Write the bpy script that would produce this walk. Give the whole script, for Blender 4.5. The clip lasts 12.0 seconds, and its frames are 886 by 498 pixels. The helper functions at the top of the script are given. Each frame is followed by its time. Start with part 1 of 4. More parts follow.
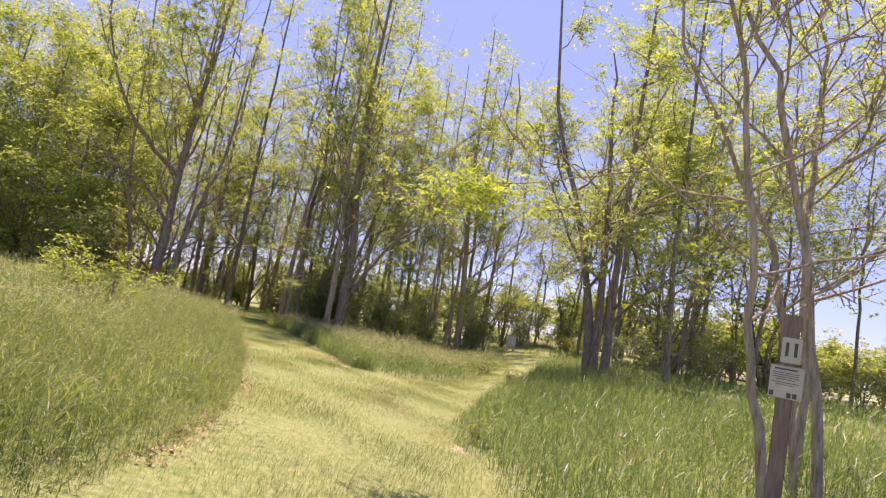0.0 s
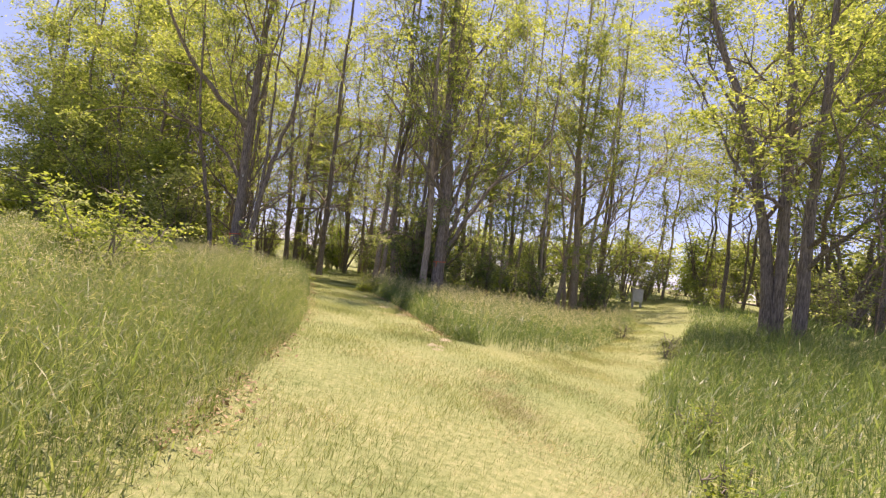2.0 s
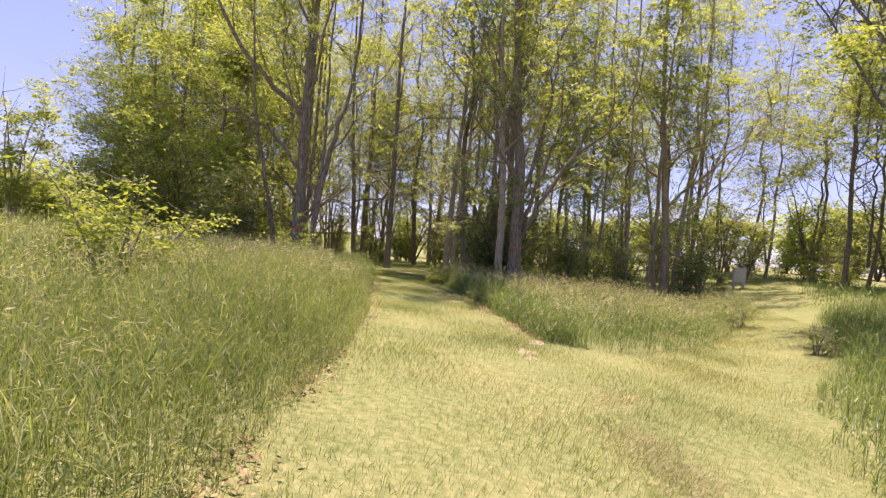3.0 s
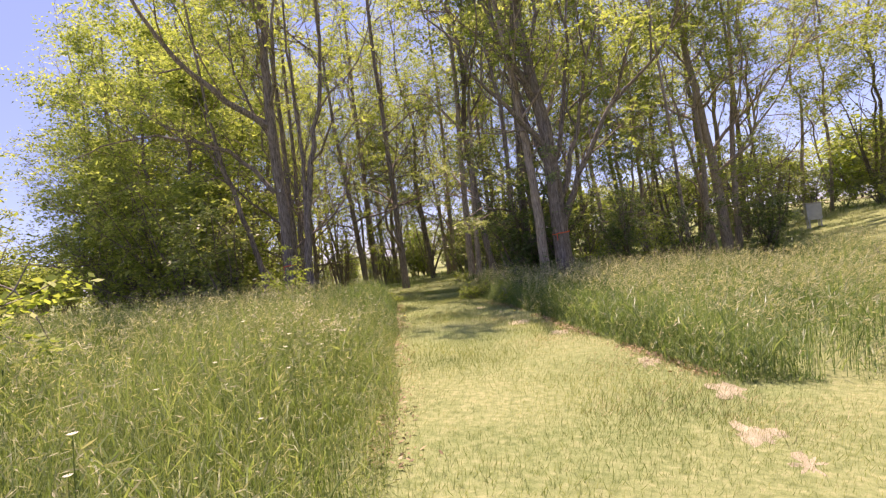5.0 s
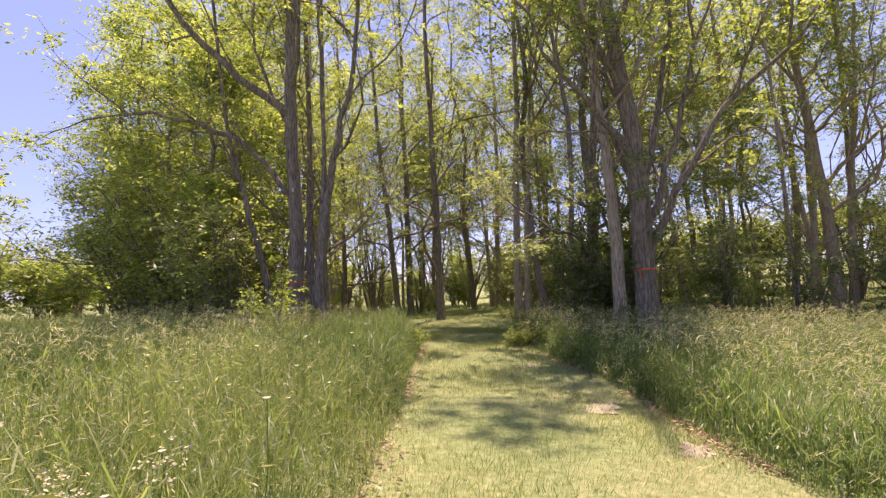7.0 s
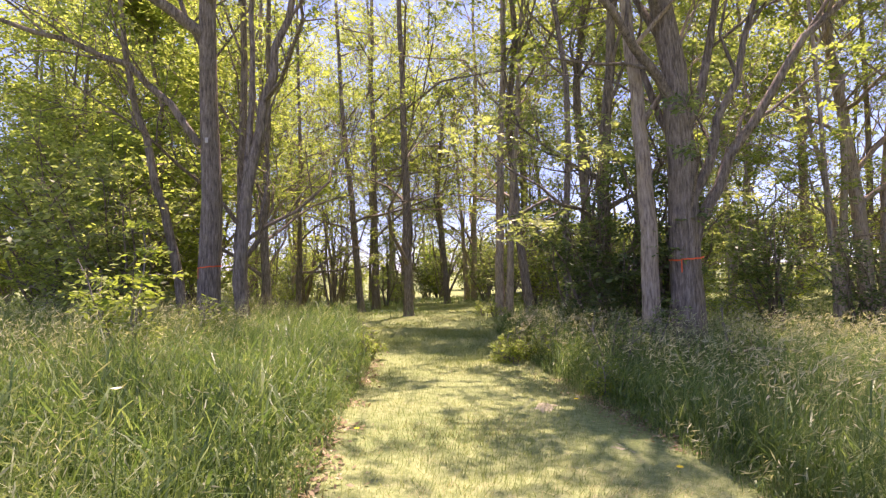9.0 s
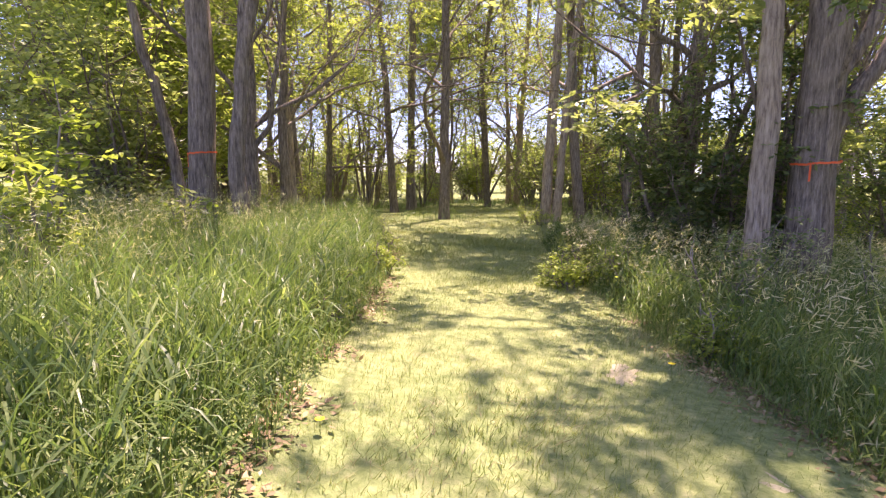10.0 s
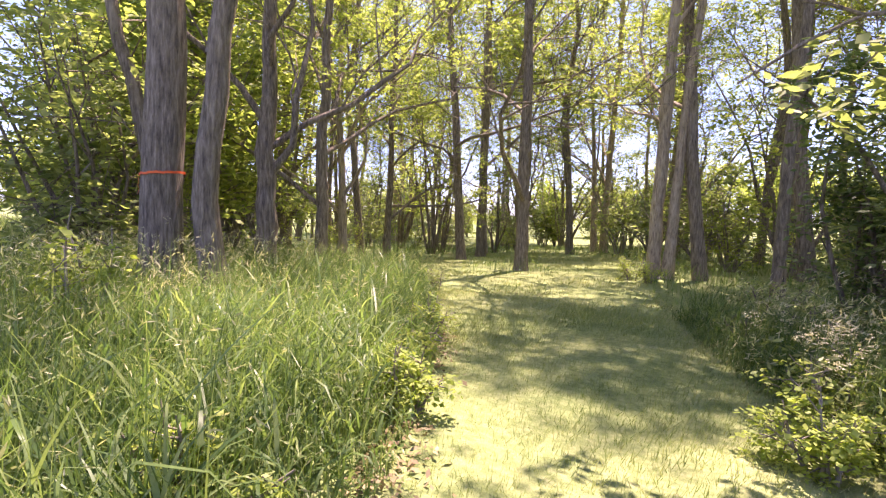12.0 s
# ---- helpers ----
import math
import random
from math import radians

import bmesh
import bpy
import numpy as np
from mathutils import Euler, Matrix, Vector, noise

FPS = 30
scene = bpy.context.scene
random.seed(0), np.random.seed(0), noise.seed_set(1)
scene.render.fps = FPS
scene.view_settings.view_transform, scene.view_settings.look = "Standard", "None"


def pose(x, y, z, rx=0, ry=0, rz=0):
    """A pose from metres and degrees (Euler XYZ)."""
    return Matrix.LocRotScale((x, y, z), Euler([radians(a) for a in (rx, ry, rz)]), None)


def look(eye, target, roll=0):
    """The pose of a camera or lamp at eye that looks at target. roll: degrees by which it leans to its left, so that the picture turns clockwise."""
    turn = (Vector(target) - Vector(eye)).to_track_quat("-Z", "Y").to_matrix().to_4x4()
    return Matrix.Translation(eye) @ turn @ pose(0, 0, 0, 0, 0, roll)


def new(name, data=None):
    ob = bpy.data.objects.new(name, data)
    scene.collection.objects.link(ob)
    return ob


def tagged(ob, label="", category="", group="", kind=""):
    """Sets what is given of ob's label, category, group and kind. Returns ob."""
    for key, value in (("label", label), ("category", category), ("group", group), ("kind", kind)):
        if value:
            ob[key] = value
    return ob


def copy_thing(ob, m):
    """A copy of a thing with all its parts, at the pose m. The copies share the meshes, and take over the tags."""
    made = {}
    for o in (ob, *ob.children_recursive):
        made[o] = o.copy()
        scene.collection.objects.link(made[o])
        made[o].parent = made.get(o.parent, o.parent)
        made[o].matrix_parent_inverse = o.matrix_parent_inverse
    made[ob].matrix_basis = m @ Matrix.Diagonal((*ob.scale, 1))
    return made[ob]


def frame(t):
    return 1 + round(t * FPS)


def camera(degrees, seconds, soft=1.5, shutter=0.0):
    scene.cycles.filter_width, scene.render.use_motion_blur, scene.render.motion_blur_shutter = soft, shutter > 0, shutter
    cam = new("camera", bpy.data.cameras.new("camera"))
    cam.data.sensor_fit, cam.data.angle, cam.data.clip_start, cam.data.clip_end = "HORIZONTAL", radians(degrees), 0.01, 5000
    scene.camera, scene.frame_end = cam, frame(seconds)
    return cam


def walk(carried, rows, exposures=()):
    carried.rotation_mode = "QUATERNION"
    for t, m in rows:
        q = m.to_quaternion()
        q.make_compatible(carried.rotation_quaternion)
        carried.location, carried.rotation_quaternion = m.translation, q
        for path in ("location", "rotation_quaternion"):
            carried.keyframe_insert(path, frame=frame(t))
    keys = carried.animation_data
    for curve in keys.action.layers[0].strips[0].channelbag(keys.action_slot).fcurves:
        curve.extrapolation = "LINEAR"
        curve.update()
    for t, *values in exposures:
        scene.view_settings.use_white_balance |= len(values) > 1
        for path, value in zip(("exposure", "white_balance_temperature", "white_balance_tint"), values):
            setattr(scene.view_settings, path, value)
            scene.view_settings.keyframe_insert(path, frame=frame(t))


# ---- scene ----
cam = camera(79.0, 12.0, soft=1.25)
# seconds, place in metres, turn in degrees
ROWS = [
    (0, 0.000, -0.000, 1.270, 97.22, -10.04, 0.00),
    (0.5, -0.068, 1.140, 1.209, 91.21, -3.37, 6.76),
    (1, -0.221, 2.256, 1.161, 92.52, -4.62, 14.38),
    (1.5, -0.349, 3.309, 1.091, 92.90, 5.23, 17.08),
    (2, -0.596, 4.389, 1.056, 91.22, -7.28, 10.83),
    (2.5, -0.891, 5.327, 1.003, 95.59, -2.48, 7.59),
    (3, -1.251, 6.327, 0.983, 89.25, -4.47, 18.12),
    (3.2, -1.429, 6.711, 1.001, 89.11, -4.49, 19.61),
    (4.8, -2.854, 9.726, 0.962, 90.85, 7.01, 19.20),
    (5, -3.000, 10.096, 0.971, 89.96, 7.51, 19.33),
    (5.5, -3.316, 10.994, 0.966, 90.74, 0.54, 19.44),
    (6, -3.596, 11.883, 0.941, 97.27, 4.60, 20.73),
    (6.5, -3.921, 12.696, 0.951, 93.62, 1.80, 26.02),
    (7, -4.207, 13.546, 0.937, 93.37, 2.77, 24.03),
    (7.2, -4.298, 13.890, 0.930, 95.66, 5.88, 24.35),
    (8.8, -5.409, 16.500, 0.867, 93.66, 0.72, 21.40),
    (9, -5.542, 16.849, 0.882, 92.32, 1.42, 21.08),
    (9.5, -5.872, 17.746, 0.846, 87.54, 5.39, 21.91),
    (10, -6.217, 18.689, 0.813, 81.85, -0.76, 25.48),
    (10.5, -6.590, 19.521, 0.825, 89.16, 4.64, 20.51),
    (11, -7.051, 20.310, 0.787, 88.13, -0.41, 28.25),
    (11.5, -7.447, 21.058, 0.756, 85.38, -1.47, 31.26),
    (12, -7.849, 21.798, 0.731, 86.20, -1.67, 33.18),
]
EXPOSURE = 1.1
walk(cam, [(t, pose(x, y, z, rx, ry, rz)) for t, x, y, z, rx, ry, rz in ROWS], [(0.0, EXPOSURE, 7500, 40), (3.0, EXPOSURE, 7600, 41), (5.0, EXPOSURE + 0.02, 7450, 42), (7.2, EXPOSURE + 0.08, 7350, 42), (9.0, EXPOSURE + 0.5, 7250, 43), (10.0, EXPOSURE + 0.75, 7250, 44), (12.0, EXPOSURE + 0.95, 7150, 42)])

# ---- light: clear spring sky, high sun over the open meadow ----
SUN_ELEV, SUN_AZ = 70.0, 352.0          # degrees; azimuth clockwise from +y
world = bpy.data.worlds.new("sky")
scene.world = world
world.use_nodes = True
wn = world.node_tree
sky = wn.nodes.new("ShaderNodeTexSky")
sky.sky_type, sky.sun_disc = "NISHITA", False
sky.sun_elevation, sky.sun_rotation = radians(SUN_ELEV), radians(SUN_AZ)
sky.air_density, sky.dust_density, sky.ozone_density = 1.0, 0.0, 4.0
sky.altitude = 1200.0
haze = wn.nodes.new("ShaderNodeMix")          # thin even haze that levels the sky's blue
haze.data_type = "RGBA"
haze.inputs[0].default_value = 0.65
wn.links.new(sky.outputs[0], haze.inputs[6])
haze.inputs[7].default_value = (1.3, 1.95, 3.75, 1)
wn.links.new(haze.outputs[2], wn.nodes["Background"].inputs[0])
wn.nodes["Background"].inputs[1].default_value = 0.125
sun = new("sun", bpy.data.lights.new("sun", "SUN"))
sun.data.energy, sun.data.angle, sun.data.color = 4.7, radians(0.55), (1.0, 0.94, 0.84)
_a, _e = radians(SUN_AZ), radians(SUN_ELEV)
sun.matrix_world = look((0, 0, 40), (-math.sin(_a) * math.cos(_e), -math.cos(_a) * math.cos(_e), 40 - math.sin(_e)))


# ---- materials ----
def nodes_of(name):
    m = bpy.data.materials.new(name)
    m.use_nodes = True
    n = m.node_tree
    n.nodes.clear()
    return m, n, n.nodes.new("ShaderNodeOutputMaterial")


def ramp(n, source, stops):
    r = n.nodes.new("ShaderNodeValToRGB")
    el = r.color_ramp.elements
    while len(el) < len(stops):
        el.new(0.5)
    for e, (p, c) in zip(el, stops):
        e.position, e.color = p, (*c, 1)
    n.links.new(source, r.inputs[0])
    return r.outputs[0]


def noise_of(n, scale, detail=4.0, rough=0.6, stretch=None, coord="Object"):
    tc = n.nodes.new("ShaderNodeTexCoord")
    t = n.nodes.new("ShaderNodeTexNoise")
    t.inputs["Scale"].default_value, t.inputs["Detail"].default_value, t.inputs["Roughness"].default_value = scale, detail, rough
    src = tc.outputs[coord]
    if stretch:
        mp = n.nodes.new("ShaderNodeMapping")
        mp.inputs["Scale"].default_value = stretch
        n.links.new(src, mp.inputs[0])
        src = mp.outputs[0]
    n.links.new(src, t.inputs["Vector"])
    return t.outputs["Fac"]


def mixed(n, fac, a, b, mode="MIX"):
    m = n.nodes.new("ShaderNodeMix")
    m.data_type, m.blend_type = "RGBA", mode
    for sock, v in ((m.inputs[0], fac), (m.inputs[6], a), (m.inputs[7], b)):
        if isinstance(v, (int, float)):
            sock.default_value = v
        elif isinstance(v, tuple):
            sock.default_value = (*v, 1)
        else:
            n.links.new(v, sock)
    return m.outputs[2]


def leafy(name, dark, mid, light, through_light=0.5, patch=0.35, rough=0.55):
    """Leaf or blade: each island its own tone, large patches over it, light passing through."""
    m, n, out = nodes_of(name)
    geo = n.nodes.new("ShaderNodeNewGeometry")
    base = ramp(n, geo.outputs["Random Per Island"], [(0.0, dark), (0.55, mid), (1.0, light)])
    tone = ramp(n, noise_of(n, patch, 3.0), [(0.32, (0.62, 0.66, 0.55)), (0.68, (1.18, 1.12, 1.0))])
    col = mixed(n, 1.0, base, tone, "MULTIPLY")
    p = n.nodes.new("ShaderNodeBsdfPrincipled")
    p.inputs["Roughness"].default_value = rough
    p.inputs["Specular IOR Level"].default_value = 0.35
    n.links.new(col, p.inputs["Base Color"])
    t = n.nodes.new("ShaderNodeBsdfTranslucent")
    n.links.new(mixed(n, 1.0, col, (1.2, 1.25, 0.7), "MULTIPLY"), t.inputs[0])
    mx = n.nodes.new("ShaderNodeMixShader")
    mx.inputs[0].default_value = through_light
    n.links.new(p.outputs[0], mx.inputs[1])
    n.links.new(t.outputs[0], mx.inputs[2])
    n.links.new(mx.outputs[0], out.inputs[0])
    return m


def solid(name, stops, scale=6.0, rough=0.85, bump=0.3, bump_scale=30.0, stretch=None, metal=0.0, detail=5.0):
    m, n, out = nodes_of(name)
    p = n.nodes.new("ShaderNodeBsdfPrincipled")
    p.inputs["Roughness"].default_value, p.inputs["Metallic"].default_value = rough, metal
    p.inputs["Specular IOR Level"].default_value = 0.25
    n.links.new(ramp(n, noise_of(n, scale, detail, 0.65, stretch), stops), p.inputs["Base Color"])
    if bump:
        b = n.nodes.new("ShaderNodeBump")
        b.inputs["Strength"].default_value, b.inputs["Distance"].default_value = bump, 0.03
        n.links.new(noise_of(n, bump_scale, 4.0, 0.7, stretch), b.inputs["Height"])
        n.links.new(b.outputs[0], p.inputs["Normal"])
    n.links.new(p.outputs[0], out.inputs[0])
    return m


def bark(name, dark, mid, pale):
    """Furrowed bark: long upright ridges, lichen patches."""
    m, n, out = nodes_of(name)
    p = n.nodes.new("ShaderNodeBsdfPrincipled")
    p.inputs["Roughness"].default_value, p.inputs["Specular IOR Level"].default_value = 0.9, 0.15
    ridge = noise_of(n, 9.0, 5.0, 0.7, (3.0, 3.0, 0.45))
    blot = noise_of(n, 1.3, 4.0, 0.6)
    col = ramp(n, ridge, [(0.34, dark), (0.52, mid), (0.72, pale)])
    col = mixed(n, ramp(n, blot, [(0.55, (0, 0, 0)), (0.72, (0.55, 0.55, 0.55))]), col, pale)
    n.links.new(col, p.inputs["Base Color"])
    b = n.nodes.new("ShaderNodeBump")
    b.inputs["Strength"].default_value, b.inputs["Distance"].default_value = 0.9, 0.05
    n.links.new(ridge, b.inputs["Height"])
    n.links.new(b.outputs[0], p.inputs["Normal"])
    n.links.new(p.outputs[0], out.inputs[0])
    return m


LOCUST_LEAF = leafy("locust_leaf", (0.18, 0.24, 0.075), (0.31, 0.375, 0.12), (0.46, 0.50, 0.19), 0.62, 0.9)
BRIGHT_LEAF = leafy("young_leaf", (0.22, 0.30, 0.06), (0.34, 0.42, 0.10), (0.47, 0.52, 0.16), 0.52)
DARK_LEAF = leafy("shrub_leaf", (0.09, 0.145, 0.065), (0.165, 0.23, 0.10), (0.27, 0.33, 0.16), 0.5, 0.9, 0.42)
MID_LEAF = leafy("understory_leaf", (0.16, 0.205, 0.095), (0.28, 0.33, 0.15), (0.42, 0.46, 0.24), 0.6, 0.8, 0.42)
TALL_GRASS = leafy("tall_grass", (0.105, 0.165, 0.06), (0.185, 0.26, 0.095), (0.30, 0.35, 0.165), 0.52, 0.5, 0.45)
LUSH_GRASS = leafy("lush_grass", (0.075, 0.14, 0.05), (0.145, 0.225, 0.082), (0.265, 0.335, 0.15), 0.5, 0.6, 0.4)
SEED_HEAD = leafy("seed_head", (0.24, 0.27, 0.15), (0.37, 0.38, 0.23), (0.52, 0.50, 0.36), 0.4, 0.5, 0.75)
PALE_HEAD = leafy("pale_seed_head", (0.38, 0.38, 0.25), (0.52, 0.50, 0.36), (0.64, 0.61, 0.48), 0.4, 0.5, 0.75)
MOWN_BLADE = leafy("mown_blade", (0.165, 0.23, 0.08), (0.26, 0.31, 0.13), (0.40, 0.41, 0.225), 0.4, 0.9, 0.6)
STRAW = leafy("straw", (0.36, 0.30, 0.17), (0.48, 0.42, 0.26), (0.60, 0.53, 0.37), 0.25, 1.0, 0.7)
BARK = bark("locust_bark", (0.085, 0.068, 0.054), (0.22, 0.18, 0.14), (0.40, 0.335, 0.265))
PALE_BARK = bark("pale_bark", (0.17, 0.13, 0.10), (0.38, 0.305, 0.23), (0.55, 0.46, 0.36))
PALE_TWIG = solid("pale_twig", [(0.3, (0.28, 0.24, 0.19)), (0.7, (0.50, 0.45, 0.37))], 8.0, 0.85, 0)
TWIG = solid("twig", [(0.3, (0.12, 0.10, 0.08)), (0.7, (0.32, 0.28, 0.23))], 8.0, 0.85, 0)
SOIL = solid("soil", [(0.25, (0.20, 0.19, 0.07)), (0.5, (0.33, 0.32, 0.12)), (0.75, (0.42, 0.37, 0.18))], 1.7, 0.95, 0.6, 25.0)


def ground_material():
    """Soil, thatch and moss under the grass, in patches."""
    m, n, out = nodes_of("meadow_ground")
    p = n.nodes.new("ShaderNodeBsdfPrincipled")
    p.inputs["Roughness"].default_value, p.inputs["Specular IOR Level"].default_value = 0.95, 0.1
    fine = ramp(n, noise_of(n, 14.0, 6.0, 0.7), [(0.28, (0.11, 0.145, 0.055)), (0.5, (0.21, 0.245, 0.11)), (0.74, (0.34, 0.34, 0.19))])
    big = ramp(n, noise_of(n, 0.45, 4.0), [(0.3, (0.78, 0.86, 0.7)), (0.7, (1.12, 1.06, 1.0))])
    n.links.new(mixed(n, 1.0, fine, big, "MULTIPLY"), p.inputs["Base Color"])
    b = n.nodes.new("ShaderNodeBump")
    b.inputs["Strength"].default_value, b.inputs["Distance"].default_value = 0.6, 0.03
    n.links.new(noise_of(n, 40.0, 5.0, 0.7), b.inputs["Height"])
    n.links.new(b.outputs[0], p.inputs["Normal"])
    n.links.new(p.outputs[0], out.inputs[0])
    return m


GROUND = ground_material()

# ---- the lie of the land ----
def height(x, y):
    """The hillside: it falls gently along the path and across it, and lifts again to the right."""
    xx, yy = np.clip(x, -24.0, 1.0), np.clip(y, -8.0, 55.0)
    z = -0.1141 * xx - 0.062 * yy + 0.00092 * yy * yy + 0.00197 * xx * yy - 0.00183 * xx * xx
    return z + 0.16 * np.clip(x - 1.0, 0.0, 7.0)


LEFT_EDGE = [(-1.7, -8), (-1.75, 0), (-1.85, 3.3), (-1.95, 4.4), (-2.15, 5.8), (-2.75, 7.8), (-3.3, 9.4), (-4.25, 12.1), (-5.25, 14.6), (-6.2, 16.5), (-7.1, 18.65), (-7.9, 20.3), (-8.7, 22.1), (-9.7, 24.3), (-10.9, 26.4), (-12.9, 29.2), (-16.0, 33.0), (-19.0, 38.0), (-21.0, 46.0)]
RIGHT_EDGE = [(1.0, -8), (1.0, 0), (0.95, 6.5), (0.5, 8.0), (0.6, 10.4), (1.4, 14.8), (2.5, 17.2), (3.5, 21.5), (6.2, 31.0), (8.5, 42.0)]
ISLE_LEFT = [(-2.3, 15.4), (-3.0, 16.8), (-3.75, 18.2), (-4.6, 20.0), (-5.4, 21.7), (-6.2, 23.1), (-7.1, 24.8), (-8.2, 27.3), (-9.2, 30.0), (-10.3, 33.5), (-11.6, 37.0), (-14.0, 46.0)]
ISLE_RIGHT = [(-2.3, 15.4), (-1.2, 15.6), (-0.35, 17.0), (0.5, 19.0), (1.6, 22.0), (2.8, 25.4), (4.0, 31.0), (4.6, 42.0)]


def edge_x(edge, y):
    return np.interp(y, [p[1] for p in edge], [p[0] for p in edge])


def mown_depth(x, y):
    """How far inside the mown path a place lies; negative in the tall grass."""
    left, right = x - edge_x(LEFT_EDGE, y), edge_x(RIGHT_EDGE, y) - x
    isle = np.where(y < 15.4, 9.0, np.maximum(edge_x(ISLE_LEFT, y) - x, x - edge_x(ISLE_RIGHT, y)))
    d = np.minimum(np.minimum(left, right), isle)
    tuft = np.hypot((x + 14.4) / 1.3, (y - 35.2) / 1.6) - 1.0
    return np.where(y > 44, -3.0, np.minimum(d, tuft))


# ---- geometry helpers ----
def mesh_of(name, verts, faces, material, smooth=False):
    me = bpy.data.meshes.new(name)
    verts, faces = np.asarray(verts, np.float32), np.asarray(faces, np.int32)
    k = faces.shape[1]
    me.vertices.add(len(verts))
    me.vertices.foreach_set("co", verts.ravel())
    me.loops.add(faces.size)
    me.loops.foreach_set("vertex_index", faces.ravel())
    me.polygons.add(len(faces))
    me.polygons.foreach_set("loop_start", np.arange(0, faces.size, k, dtype=np.int32))
    if smooth:
        me.polygons.foreach_set("use_smooth", np.ones(len(faces), bool))
    me.materials.append(material)
    me.update(calc_edges=True)
    return me


def part(name, me, parent=None, label=""):
    ob = new(name, me)
    ob.parent = parent
    return tagged(ob, label)


def from_bm(name, bm, material, parent=None, label="", smooth=False):
    me = bpy.data.meshes.new(name)
    bm.to_mesh(me)
    bm.free()
    if smooth:
        for f in me.polygons:
            f.use_smooth = True
    me.materials.append(material)
    return part(name, me, parent, label)


def thing(name, place, label, category, group=""):
    ob = new(name)
    ob.empty_display_size = 0.2
    ob.matrix_basis = pose(*place)
    return tagged(ob, label, category, group)


class Wood:
    """Tapered tubes gathered into one mesh."""

    def __init__(self):
        self.v, self.f, self.n = [], [], 0

    def tube(self, pts, radii, sides, ridged=0.0, rng=None):
        pts = np.asarray(pts, float)
        tan = np.gradient(pts, axis=0)
        tan /= np.linalg.norm(tan, axis=1, keepdims=True) + 1e-9
        ref = np.array([0.0, 1.0, 0.0]) if abs(tan[0, 1]) < 0.9 else np.array([1.0, 0.0, 0.0])
        a = np.cross(tan, ref)
        a /= np.linalg.norm(a, axis=1, keepdims=True) + 1e-9
        b = np.cross(tan, a)
        ang = np.linspace(0, 2 * math.pi, sides, endpoint=False)
        rad = np.asarray(radii)[:, None] * np.ones(sides)
        if ridged and rng is not None:
            rad = rad * (1 + ridged * rng.standard_normal(sides)[None, :] + 0.4 * ridged * rng.standard_normal(rad.shape))
        ring = pts[:, None, :] + rad[..., None] * (np.cos(ang)[None, :, None] * a[:, None, :] + np.sin(ang)[None, :, None] * b[:, None, :])
        m = len(pts)
        i = np.arange((m - 1) * sides).reshape(m - 1, sides)
        j = np.roll(i, -1, axis=1)
        self.f.append(np.stack([i, j, j + sides, i + sides], -1).reshape(-1, 4) + self.n)
        self.v.append(ring.reshape(-1, 3))
        self.n += m * sides

    def mesh(self, name, material):
        return mesh_of(name, np.concatenate(self.v), np.concatenate(self.f), material, True)


def unit(v):
    return v / (np.linalg.norm(v, axis=-1, keepdims=True) + 1e-9)


def sprays(rng, at, size, leaflets=5, slim=0.32, droop=0.35):
    """Feathered sprays: leaflets in two ranks along a stalk. Returns quads."""
    n = len(at)
    yaw = rng.uniform(0, 2 * math.pi, n)
    axis = unit(np.stack([np.cos(yaw), np.sin(yaw), rng.normal(-droop, 0.3, n)], -1))
    side = unit(np.cross(axis, np.array([0, 0, 1.0])) + 0.25 * rng.standard_normal((n, 3)))
    size = size * rng.uniform(0.65, 1.35, n)
    k = np.arange(leaflets)
    along = (0.15 + 0.85 * k / max(1, leaflets - 1))[None, :, None]
    sign = np.where(k % 2 == 0, 1.0, -1.0)[None, :, None]
    root = at[:, None, :] + axis[:, None, :] * along * size[:, None, None]
    out = unit(axis[:, None, :] * 0.55 + side[:, None, :] * sign + 0.25 * rng.standard_normal((n, leaflets, 3)))
    length = (size[:, None, None] * 0.5) * rng.uniform(0.7, 1.2, (n, leaflets, 1))
    across = unit(np.cross(out, rng.standard_normal((n, leaflets, 3)) * 0.5 + np.array([0, 0, 1.0])))
    w = length * slim * 0.5
    mid = root + out * length * 0.5
    quad = np.stack([root, mid + across * w, root + out * length, mid - across * w], 2)
    return quad.reshape(-1, 3)


def clumps(rng, tips, per, radius, share=0.26):
    """Places of leaf sprays, gathered in flat clumps round some of the twig ends; the rest stay bare."""
    n = max(3, int(len(tips) * share))
    centre = tips[rng.choice(len(tips), n, replace=False)]
    count = rng.integers(round(per * 2.0), round(per * 5.5) + 1, n)
    at = np.repeat(centre, count, axis=0)
    wide = np.repeat(rng.uniform(0.6, 1.4, n), count)[:, None] * radius
    return at + rng.normal(0, 1.0, at.shape) * wide * np.array([1.0, 1.0, 0.5])


def quads(name, v, material):
    return mesh_of(name, v, np.arange(len(v)).reshape(-1, 4), material)


def bowed(rng, start, direction, length, n, lift, wander):
    """A limb that sets out in one direction, then bends upward and wanders."""
    pts, d, p = [np.array(start, float)], unit(np.array(direction, float)), np.array(start, float)
    for _ in range(n - 1):
        d = unit(d + np.array([0, 0, lift]) + wander * rng.standard_normal(3))
        p = p + d * length / (n - 1)
        pts.append(p)
    return np.array(pts)


def smooth_line(ctrl, n):
    ctrl = np.asarray(ctrl, float)
    s = np.linspace(0, 1, len(ctrl))
    t = np.linspace(0, 1, n)
    out = np.stack([np.interp(t, s, ctrl[:, k]) for k in range(3)], -1)
    for _ in range(2):
        out[1:-1] = 0.25 * out[:-2] + 0.5 * out[1:-1] + 0.25 * out[2:]
    return out


